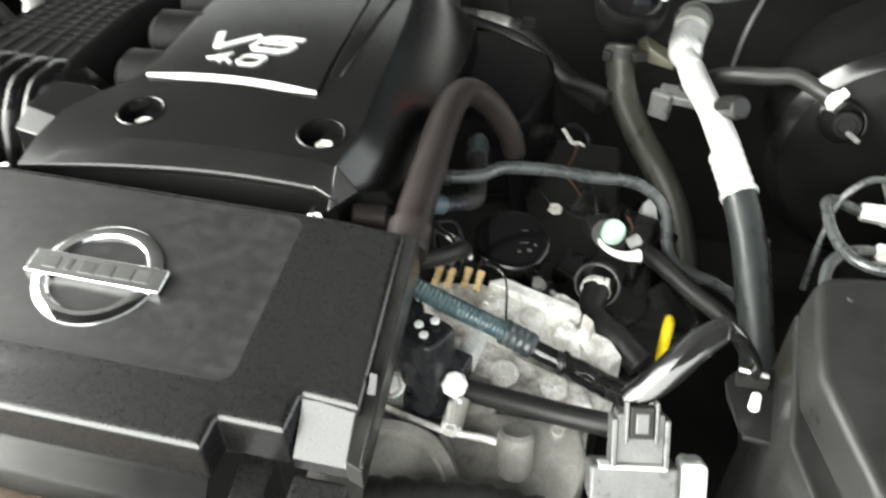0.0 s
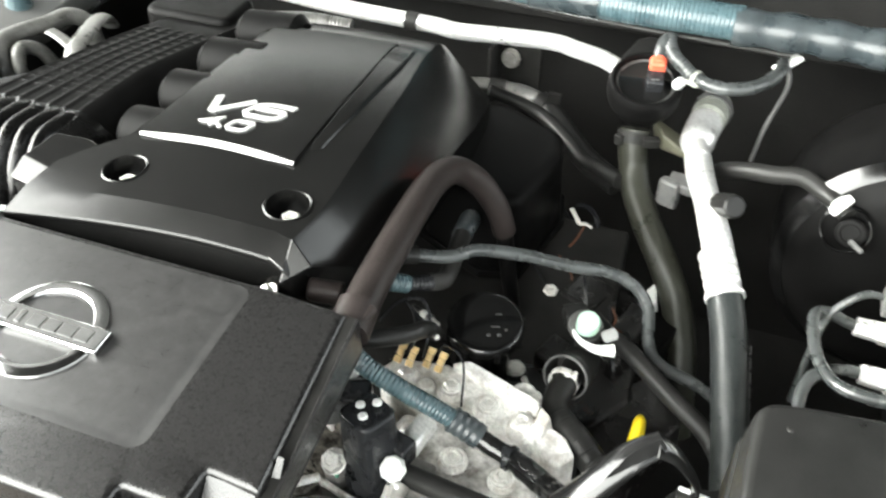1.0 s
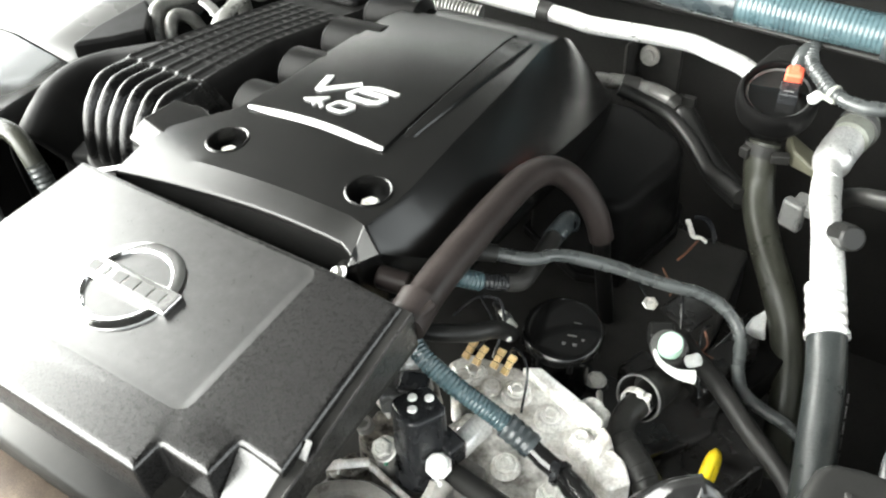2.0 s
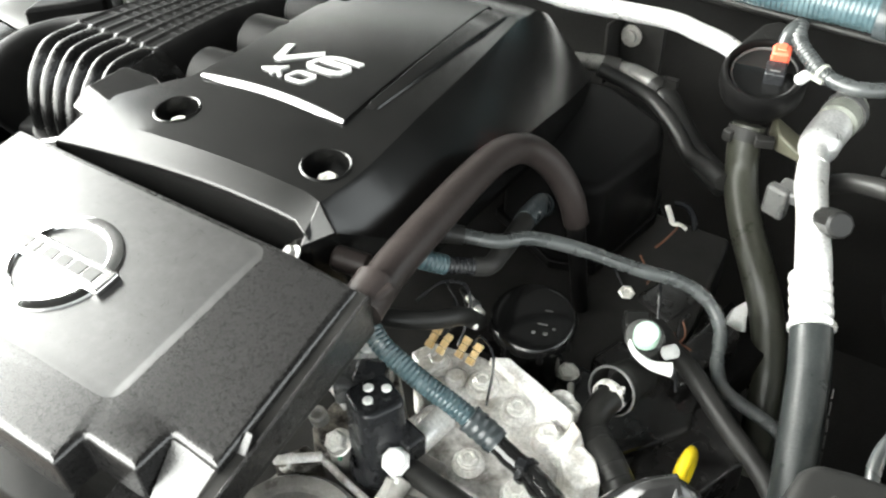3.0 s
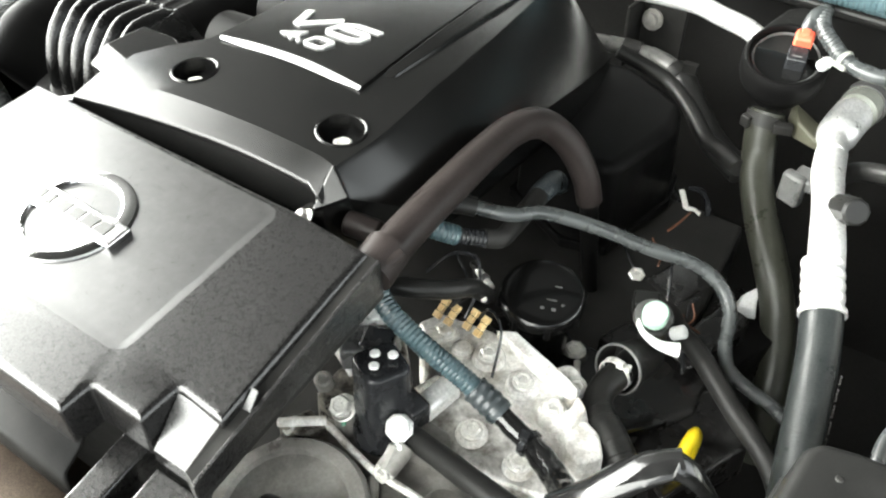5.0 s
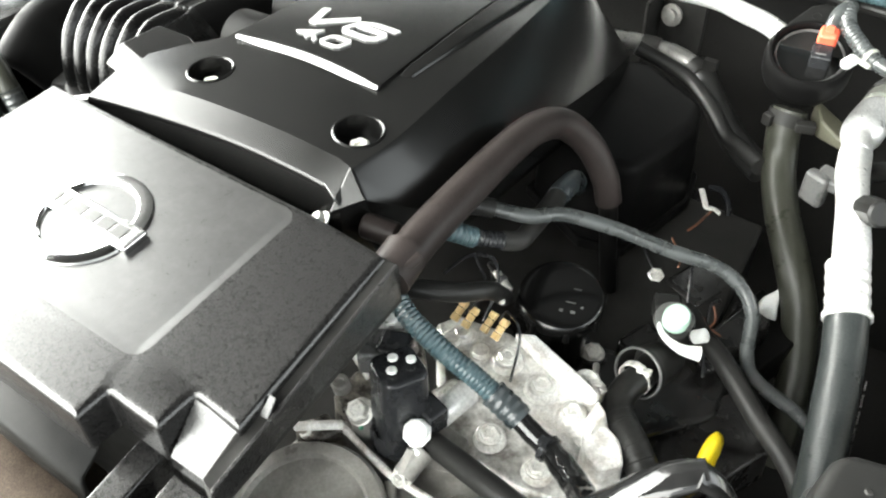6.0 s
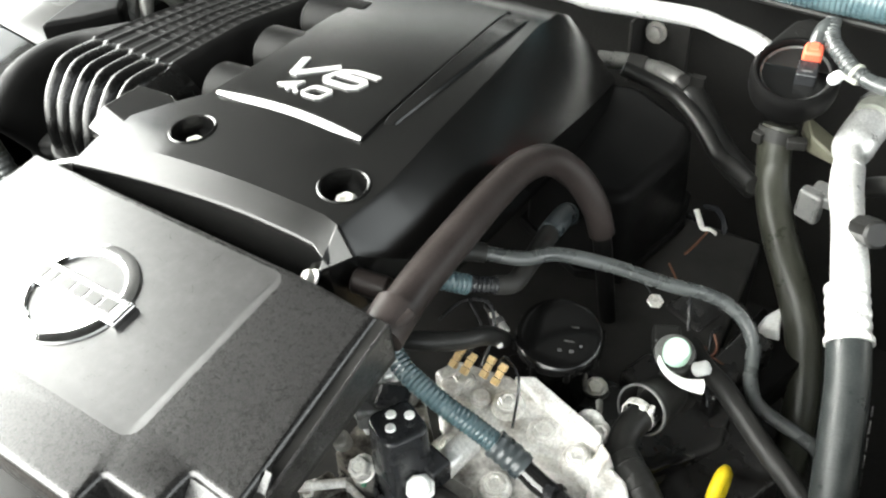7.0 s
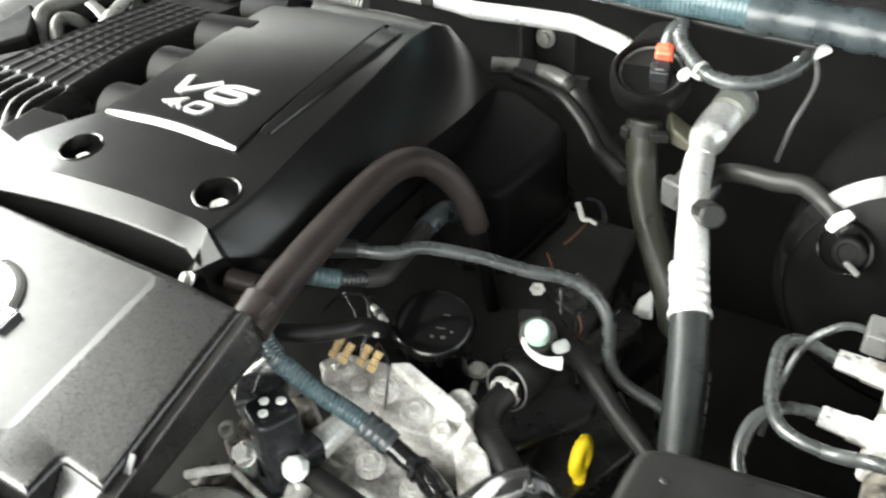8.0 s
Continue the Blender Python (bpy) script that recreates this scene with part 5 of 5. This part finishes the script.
single(peg, "pale plastic peg beside the valve", "peg")

# ---- firewall pipes and brackets ----
rail = part("silver_rail", tube([(-0.35, 0.66, 1.02), (-0.10, 0.62, 1.02), (0.05, 0.612, 1.02), (0.088, 0.607, 1.02), (0.149, 0.615, 1.02), (0.204, 0.620, 1.02), (0.235, 0.611, 1.02), (0.277, 0.598, 1.018), (0.32, 0.580, 1.00)], 0.0100, 18, 0.008), SILVER)
single(rail, "bare aluminium pipe along the firewall", "pipe")
part("pipe_clip", tube([(0.020, 0.6130, 1.02), (0.036, 0.6125, 1.02)], 0.0116, 18), DARK, rail, "black pipe clip")
brk = thing("firewall_bracket", "black sheet metal bracket with a bolt", "bracket")
bm = bmesh.new()
add_box(bm, (0.128, 0.735, 0.915), (0.075, 0.006, 0.085), Matrix.Rotation(radians(-8), 4, "Z"))
add_box(bm, (0.102, 0.720, 0.905), (0.005, 0.035, 0.085), Matrix.Rotation(radians(-8), 4, "Z"))
part("plate", bm, DARK, brk, bevel=0.002)
part("bolt", lathe([(0, 0), (0.014, 0), (0.014, 0.003), (0.009, 0.004), (0.009, 0.010), (0.007, 0.011), (0, 0.011)], (0.122, 0.731, 0.925), (-0.1, -1, 0.15), 12), ALUDARK, brk)
small = thing("heater_pipe", "short grey metal heater pipe with a black hose", "pipe")
part("pipe", tube([(0.070, 0.678, 0.902), (0.100, 0.687, 0.902), (0.140, 0.690, 0.900), (0.185, 0.676, 0.898)], 0.0105, 18), DULLPIPE, small)
part("bare_sleeve", tube([(0.140, 0.6902, 0.900), (0.160, 0.687, 0.899), (0.176, 0.680, 0.8985)], 0.0118, 18), DULLPIPE, small, "bare metal sleeve")
part("bracket_band", tube([(0.106, 0.688, 0.902), (0.128, 0.690, 0.901)], 0.0120, 18), DARK, small)
part("hose", tube([(0.178, 0.679, 0.899), (0.200, 0.664, 0.894), (0.235, 0.620, 0.890), (0.27, 0.585, 0.885), (0.31, 0.56, 0.88)], 0.0150, 18), RUBBER, small)
bm = lathe([(0.0155, -0.004), (0.017, -0.004), (0.017, 0.004), (0.0155, 0.004)], (0.188, 0.673, 0.897), (0.8, -0.5, -0.3), 24)
add_box(bm, (0.200, 0.668, 0.915), (0.016, 0.008, 0.012))
part("clamp", bm, DARK, small)
vac = part("vacuum_hose", tube([(0.122, 0.632, 0.930), (0.158, 0.640, 0.916), (0.188, 0.636, 0.909), (0.218, 0.614, 0.906), (0.243, 0.588, 0.905), (0.265, 0.560, 0.906), (0.290, 0.530, 0.920), (0.318, 0.500, 0.930)], 0.0085, 16), RUBBER)
single(vac, "black rubber hose curving round the plastic box", "hose")

# large conduit along the cowl
main = part("main_conduit", corrugated([(0.05, 0.606, 1.097), (0.16, 0.582, 1.102), (0.28, 0.571, 1.103), (0.35, 0.571, 1.103), (0.405, 0.572, 1.102)], 0.0185, 0.0046, 0.0009, 24), CONDUIT)
single(main, "thick teal split conduit along the cowl", "conduit")
part("tape_wrap", tube([(0.398, 0.5695, 1.100), (0.430, 0.571, 1.100), (0.470, 0.573, 1.100), (0.52, 0.572, 1.099), (0.575, 0.566, 1.098)], lambda d, s: 0.0190 + 0.0012 * math.sin(26 * s), 20, 0.006), GREYTAPE, main, "grey tape wrap")
part("far_conduit", corrugated([(0.565, 0.567, 1.098), (0.61, 0.560, 1.097), (0.66, 0.556, 1.095), (0.74, 0.555, 1.09)], 0.0185, 0.0046, 0.0010, 24), CONDUIT, main)
part("tape_band", tube([(0.185, 0.5790, 1.1024), (0.225, 0.5745, 1.1028), (0.262, 0.5720, 1.103)], 0.0200, 20), GREYTAPE, main, "grey tape band")
edge = part("seal_strip", tube([(0.10, 0.610, 1.070), (0.25, 0.587, 1.074), (0.36, 0.577, 1.076), (0.46, 0.577, 1.074)], 0.0035, 10), RUBBER)
single(edge, "thin black rubber edge strip under the conduit", "seal")

# ---- brake booster, hose, reservoir, pipes ----
boost = thing("brake_booster", "large black round brake booster", "brake booster")
part("shell", lathe([(0.132, -0.10), (0.134, -0.06), (0.134, -0.03), (0.128, 0.012), (0.110, 0.030), (0.085, 0.038), (0.05, 0.040), (0, 0.040)], (0.615, 0.440, 0.945), (-0.05, -1, 0.05), 64), DUCT, boost)

part("front_step", lathe([(0.1285, 0.008), (0.1305, 0.013), (0.126, 0.018), (0.118, 0.024)], (0.615, 0.440, 0.945), (-0.05, -1, 0.05), 64), ENAMEL, boost)
HUB = Vector((-0.25, -0.85, 0.35))
part("port_ring", lathe([(0.0195, -0.003), (0.0202, 0.0008), (0.0212, 0.0016), (0.0222, 0.0008), (0.0230, -0.003)], (0.536, 0.402, 1.003), HUB, 48), ENAMEL, boost)
part("grommet", lathe([(0.0135, -0.006), (0.0135, 0.002), (0.0120, 0.004), (0.009, 0.0045), (0.008, 0.003), (0, 0.003)], (0.541, 0.398, 1.004), HUB, 28), DUCT, boost)
part("grommet_tab", rod((0.540, 0.386, 1.004), (0.552, 0.382, 0.997), 0.0026, 0.0026, 10, 0.001), GREYPLASTIC, boost)
bh = part("booster_hose", tube([(0.395, 0.500, 0.950), (0.420, 0.480, 0.985), (0.445, 0.462, 1.004), (0.470, 0.451, 1.013), (0.492, 0.446, 1.020), (0.514, 0.434, 1.016), (0.528, 0.418, 1.016), (0.536, 0.408, 1.014)], 0.0088, 18), RUBBER)
single(bh, "black vacuum hose into the brake booster", "hose")
bm = lathe([(0.0090, -0.002), (0.0108, -0.002), (0.0108, 0.002), (0.0090, 0.002)], (0.528, 0.418, 1.016), (0.6, -0.75, 0.0), 20)
add_box(bm, (0.527, 0.407, 1.025), (0.006, 0.007, 0.022), axes_to((0.019, 0.012, 0.024)))
part("white_clip", bm, WHITE, bh, "white spring clip", bevel=0.0012)
reser = thing("brake_reservoir", "white plastic brake fluid reservoir with a black cap", "reservoir")
part("tank", prism(round_outline(0.589, 0.243, 0.71, 0.425, 0.016, 4), 1.004, 1.055, taper=0.003), WHITE, reser, bevel=0.007, segments=4)
part("side_lobe", prism(round_outline(0.5845, 0.335, 0.65, 0.443, 0.012, 4), 0.985, 1.030, taper=0.002), WHITE, reser, bevel=0.008, segments=4)
part("front_lobe", prism(round_outline(0.606, 0.150, 0.70, 0.26, 0.020, 4), 1.000, 1.050, taper=0.003), WHITE, reser, bevel=0.007, segments=4)
part("cap", lathe([(0.026, -0.004), (0.030, 0.0), (0.031, 0.004), (0.031, 0.018), (0.028, 0.021), (0, 0.021)], (0.640, 0.330, 1.054), seg=36), DARK, reser)
part("seam", prism(round_outline(0.5870, 0.241, 0.712, 0.427, 0.017, 4), 1.026, 1.0285), WHITE, reser)

master = thing("master_cylinder", "grey cast brake master cylinder", "master cylinder")
part("body", rod((0.618, 0.41, 0.945), (0.618, 0.16, 0.955), 0.024, 0.022, 28, 0.003), OILY, master)
for y, z in ((0.316, 0.966), (0.247, 0.980)):
    part("port", rod((0.625, y - 0.002, z), (0.576, y, z + 0.002), 0.0115, 0.0105, 6, 0.001), CASTGREY, master)
    part("union_nut", rod((0.578, y, z + 0.002), (0.556, y + 0.001, z + 0.002), 0.0092, 0.0085, 6, 0.001), SILVER, master)
part("front_block", prism([(0.590, 0.262), (0.590, 0.232), (0.64, 0.230), (0.64, 0.262)], 0.945, 0.992), ALU, master, bevel=0.004)
bm = bmesh.new()
add_box(bm, (0.577, 0.318, 1.004), (0.018, 0.024, 0.020))
single(part("level_plug", bm, GREYPLASTIC, bevel=0.002), "grey level sensor plug below the reservoir", "plug")
pipe1 = part("brake_pipe", tube([(0.558, 0.317, 0.968), (0.545, 0.317, 0.972), (0.530, 0.312, 0.981), (0.520, 0.300, 0.988), (0.517, 0.285, 0.992), (0.5185, 0.262, 0.992), (0.523, 0.238, 0.994), (0.533, 0.214, 1.000), (0.550, 0.203, 1.005), (0.572, 0.198, 1.011), (0.590, 0.188, 1.030), (0.606, 0.186, 1.034)], 0.0050, 14, 0.004), GREYRUBBER)
single(pipe1, "grey coated brake pipe bending down", "brake pipe", "brake pipes")
pipe2 = part("brake_pipe", tube([(0.558, 0.248, 0.982), (0.546, 0.246, 0.984), (0.532, 0.240, 0.985), (0.519, 0.228, 0.983), (0.514, 0.212, 0.978), (0.516, 0.192, 0.972), (0.528, 0.176, 0.965), (0.548, 0.165, 0.955), (0.575, 0.155, 0.940)], 0.0050, 14, 0.004), GREYRUBBER)
single(pipe2, "grey coated brake pipe curving under the reservoir", "brake pipe", "brake pipes")
pipe3 = part("sensor_lead", tube([(0.575, 0.322, 1.000), (0.560, 0.321, 1.004), (0.546, 0.315, 1.000), (0.532, 0.308, 0.982), (0.525, 0.292, 0.955), (0.522, 0.275, 0.90)], 0.0030, 10, 0.004), GREYRUBBER)
single(pipe3, "thin grey sensor lead", "wire")

# dark odds and ends low in the bay
sheet = part("heat_shield", prism([(0.385, 0.300), (0.345, 0.340), (0.365, 0.440), (0.420, 0.400)], 0.80, 0.842), DUCT, bevel=0.003)
single(sheet, "dark shield plate low in the bay", "shield")
tab = part("grey_tab", prism([(0.370, 0.398), (0.368, 0.412), (0.384, 0.428), (0.392, 0.402)], 0.842, lambda x, y: 0.852 + 0.6 * max(0, y - 0.40), taper=0.004), PALEGREY, bevel=0.002)
single(tab, "pale grey torn tab low in the bay", "tab")
stray = part("copper_wire", tube([(0.280, 0.392, 0.900), (0.292, 0.376, 0.903), (0.300, 0.362, 0.905), (0.303, 0.350, 0.910)], 0.0010, 8, 0.003), RUST)
single(stray, "rust-brown wire end beside the valve cover", "wire")
stray = part("copper_wire", tube([(0.290, 0.470, 0.880), (0.288, 0.440, 0.886), (0.284, 0.425, 0.886)], 0.0012, 8, 0.003), RUST)
single(stray, "rust-brown wire along the valve cover", "wire")

foil = part("foil_strip", tube([(0.270, 0.492, 0.885), (0.279, 0.480, 0.882), (0.284, 0.474, 0.880), (0.291, 0.476, 0.880), (0.298, 0.477, 0.876)], 0.0030, 10, 0.002, flat=0.3), ZINC)
single(foil, "small bent bright metal strip beside a bolt", "strip")
lead = part("bent_lead", tube([(0.272, 0.515, 0.872), (0.284, 0.513, 0.876), (0.293, 0.506, 0.875), (0.300, 0.497, 0.872), (0.303, 0.492, 0.855)], 0.0032, 10, 0.003), GLOSSY)
single(lead, "short glossy black lead beside the plastic box", "wire")
pin = thing("silver_plug", "small silver plug beside the oil filler cap", "plug")
part("barrel", rod((0.193, 0.216, 0.955), (0.213, 0.206, 0.953), 0.0034, 0.0034, 12, 0.0008), ZINC, pin)
part("collar", rod((0.200, 0.2125, 0.9543), (0.205, 0.210, 0.9538), 0.0046, 0.0046, 12, 0.0006), GREYPLASTIC, pin)
part("tail", tube([(0.194, 0.2155, 0.955), (0.184, 0.222, 0.952), (0.178, 0.235, 0.935), (0.178, 0.245, 0.89)], 0.0026, 10, 0.003), RUBBER, pin)

# ---- intake duct: flat channel with flutes that bend from its front up over its top ----
duct = thing("intake_duct", "black fluted plastic intake duct beside the engine", "intake duct")
line = even(spline([(0, 0.173, 0.955), (0, 0.169, 0.990), (0, 0.173, 1.024), (0, 0.190, 1.053), (0, 0.226, 1.068), (0, 0.35, 1.066), (0, 0.47, 1.058)]), 0.0028)
FLUTE, COUNT, LEFT = 0.0182, 6, -0.272
rows = []
for i, p in enumerate(line):
    ahead = (line[min(i + 1, len(line) - 1)] - line[max(i - 1, 0)]).normalized()
    out = Vector((0, -ahead.z, ahead.y))
    top = p.y > 0.245
    high = 0.0 if p.y > 0.43 else 0.0012 if top else max(0.0012, 0.0095 * min(1.0, (0.252 - p.y) / 0.045))
    bar = p.y > 0.275 and (p.y * 1000) % 11 < 3.0
    drift = 0.30 * max(0.0, p.y - 0.25)
    pitch = FLUTE * (1.0 - 0.22 * min(1.0, max(0.0, (p.y - 0.24) / 0.10)))
    row = [Vector((LEFT + drift - 0.004, p.y, p.z)) - out * 0.060, Vector((LEFT + drift - 0.002, p.y, p.z)) - out * 0.004]
    for k in range(COUNT):
        for share, h, grid in ((0.0, 0.0, 1.0), (0.05, 0.42, 1.0), (0.13, 0.74, 0.9), (0.24, 0.95, 0.0), (0.38, 1.0, 0.0), (0.55, 0.90, 0.0), (0.70, 0.68, 0.0), (0.82, 0.36, 0.0), (0.90, 0.02, 0.9)):
            h = max(grid, 0.9 if bar else 0.0) if top else h
            row.append(Vector((LEFT + drift + pitch * (k + share), p.y, p.z)) + out * (high * h))
    side = LEFT + drift + pitch * COUNT
    row += [Vector((side + 0.001, p.y, p.z)) + out * 0.001, Vector((side + 0.010, p.y, p.z)) - out * 0.003, Vector((side + 0.030, p.y, p.z)) - out * 0.022,
            Vector((side + 0.036, p.y, p.z)) - out * 0.060]
    rows.append(row)
bend = sum(1 for p in line if p.y < 0.250)
part("channel", loft(rows[:bend]), RIBBED, duct, smooth=40)
part("flat_top", loft(rows[bend - 1:]), DUCT, duct, smooth=40)
part("collar", prism(round_outline(-0.284, 0.150, -0.165, 0.262, 0.035, 8), 0.972, 0.996), DUCT, duct, bevel=0.004, segments=3)
part("lower_collar", prism(round_outline(-0.290, 0.143, -0.160, 0.268, 0.04, 8), 0.90, 0.958), DUCT, duct, bevel=0.006, segments=3)

part("end_block", prism(round_outline(-0.246, 0.455, -0.128, 0.525, 0.014, 5), 0.97, 1.066, taper=0.004), DUCT, duct, bevel=0.008, segments=4)
bellows = part("ribbed_sleeve", corrugated([(-0.140, 0.515, 1.035), (-0.110, 0.535, 1.033), (-0.075, 0.550, 1.030), (-0.030, 0.560, 1.025)], 0.0125, 0.0046, 0.0012, 20), DULLPIPE)
single(bellows, "grey ribbed sleeve from the intake duct to the cowl", "sleeve")

# air box with a rounded rim, and a braided hose
airbox = thing("air_cleaner_box", "black rounded air cleaner housing with a raised rim", "air cleaner")
rim = even(spline([(-0.372, 0.150, 0.990), (-0.388, 0.180, 0.998), (-0.402, 0.206, 1.003), (-0.414, 0.230, 1.005), (-0.420, 0.258, 1.006), (-0.418, 0.284, 1.006), (-0.405, 0.308, 1.006), (-0.384, 0.325, 1.008), (-0.345, 0.348, 1.014), (-0.300, 0.366, 1.022)]), 0.008)
rows = []
for i, p in enumerate(rim):
    ahead = (rim[min(i + 1, len(rim) - 1)] - rim[max(i - 1, 0)]).normalized()
    inward = Vector((ahead.y, -ahead.x, 0)).normalized()
    rows.append([p + inward * d + Vector((0, 0, h)) for d, h in ((-0.022, -0.20), (-0.020, -0.022), (-0.017, -0.009), (-0.010, -0.001), (0.0, 0.002), (0.010, 0.000), (0.020, -0.006), (0.034, -0.020), (0.048, -0.036), (0.060, -0.044))])
shell = part("shell", loft(rows, close_ends=False), DUCT, airbox, smooth=60)
shell.modifiers.new("thick", "SOLIDIFY").thickness = 0.003
part("body", prism([(-0.275, 0.190), (-0.345, 0.165), (-0.372, 0.190), (-0.392, 0.255), (-0.376, 0.300), (-0.330, 0.335), (-0.275, 0.350)][::-1], 0.70, 0.962, taper=0.004), DUCT, airbox, bevel=0.012, segments=3)
part("neck", prism([(-0.345, 0.215), (-0.255, 0.205), (-0.215, 0.330), (-0.215, 0.420), (-0.330, 0.372)], 0.90, lambda x, y: 1.014 + 0.30 * min(0.10, max(0.0, x + 0.36)) - 0.5 * max(0.0, 0.245 - y), taper=0.006), DUCT, airbox, bevel=0.012, segments=4)
brh = thing("braided_hose", "grey hose with a braided lower sleeve", "hose")
part("hose", tube([(-0.45, 0.110, 1.000), (-0.425, 0.128, 1.004), (-0.400, 0.138, 1.006), (-0.373, 0.141, 1.007), (-0.352, 0.139, 1.002), (-0.338, 0.135, 0.992), (-0.330, 0.133, 0.978)], 0.0105, 18), OLIVE, brh)
part("sleeve", tube([(-0.332, 0.1335, 0.982), (-0.324, 0.132, 0.965), (-0.312, 0.130, 0.930), (-0.30, 0.128, 0.88)], 0.0112, 26, 0.0018,
     shape=lambda s, a: 1.0 + 0.09 * math.sin(13 * a + 55 * s) * math.sin(13 * a - 55 * s)), GREYRUBBER, brh)
low = part("grey_plug", prism([(-0.44, 0.08), (-0.40, 0.07), (-0.385, 0.10), (-0.42, 0.115)], 0.90, 0.965), GREYPLASTIC, bevel=0.004)
single(low, "grey plug below the braided hose", "plug")

wedge = part("fender_support", prism([(-0.470, 0.299), (-0.478, 0.345), (-0.470, 0.435), (-0.436, 0.415), (-0.400, 0.372), (-0.428, 0.335)][::-1], 0.90, lambda x, y: 1.004 + 0.04 * (y - 0.30), taper=0.004), DUCT, bevel=0.006, segments=3)
single(wedge, "black moulded support between air cleaner and fender", "support")
hose = part("teal_hose", tube([(-0.515, 0.535, 0.93), (-0.505, 0.528, 1.005), (-0.512, 0.545, 1.06), (-0.515, 0.57, 1.11), (-0.50, 0.63, 1.12)], 0.0170, 20), CONDUIT)
single(hose, "smooth teal hose rising beside the fender", "hose")

rod_end = part("pale_rod", rod((-0.226, 0.118, 1.018), (-0.176, 0.143, 1.030), 0.0022, 0.0022, 10, 0.001), PALEGREY)
single(rod_end, "thin pale rod below the intake duct", "rod")

# bent pipes and straps behind the duct
bent = part("bent_pipe", tube([(-0.420, 0.392, 0.950), (-0.424, 0.397, 0.980), (-0.434, 0.410, 0.998), (-0.440, 0.428, 1.003), (-0.437, 0.445, 1.003), (-0.431, 0.462, 1.002), (-0.421, 0.489, 1.000), (-0.414, 0.515, 0.998), (-0.402, 0.530, 0.985), (-0.398, 0.533, 0.955)], 0.0105, 18, 0.004), DULLPIPE)
single(bent, "dull grey bent metal pipe behind the intake duct", "pipe", "bent pipes")
bent = part("bent_pipe", tube([(-0.405, 0.404, 0.950), (-0.408, 0.408, 0.980), (-0.414, 0.419, 0.994), (-0.414, 0.432, 0.996), (-0.406, 0.446, 0.985), (-0.400, 0.455, 0.96)], 0.0085, 16, 0.004), DULLPIPE)
single(bent, "short dull bent pipe behind the intake duct", "pipe", "bent pipes")
strap = part("metal_strap", tube([(-0.340, 0.424, 0.985), (-0.345, 0.440, 1.000), (-0.357, 0.483, 1.003), (-0.368, 0.524, 1.000), (-0.372, 0.54, 0.98)], 0.0115, 14, flat=0.45), DULLPIPE)
single(strap, "bright metal strap behind the intake duct", "strap")
strap = part("metal_strap", tube([(-0.406, 0.470, 1.000), (-0.385, 0.464, 0.998), (-0.362, 0.455, 0.992), (-0.343, 0.447, 0.985)], 0.0075, 12, flat=0.4), DULLPIPE)
single(strap, "short bright metal strap behind the duct", "strap")
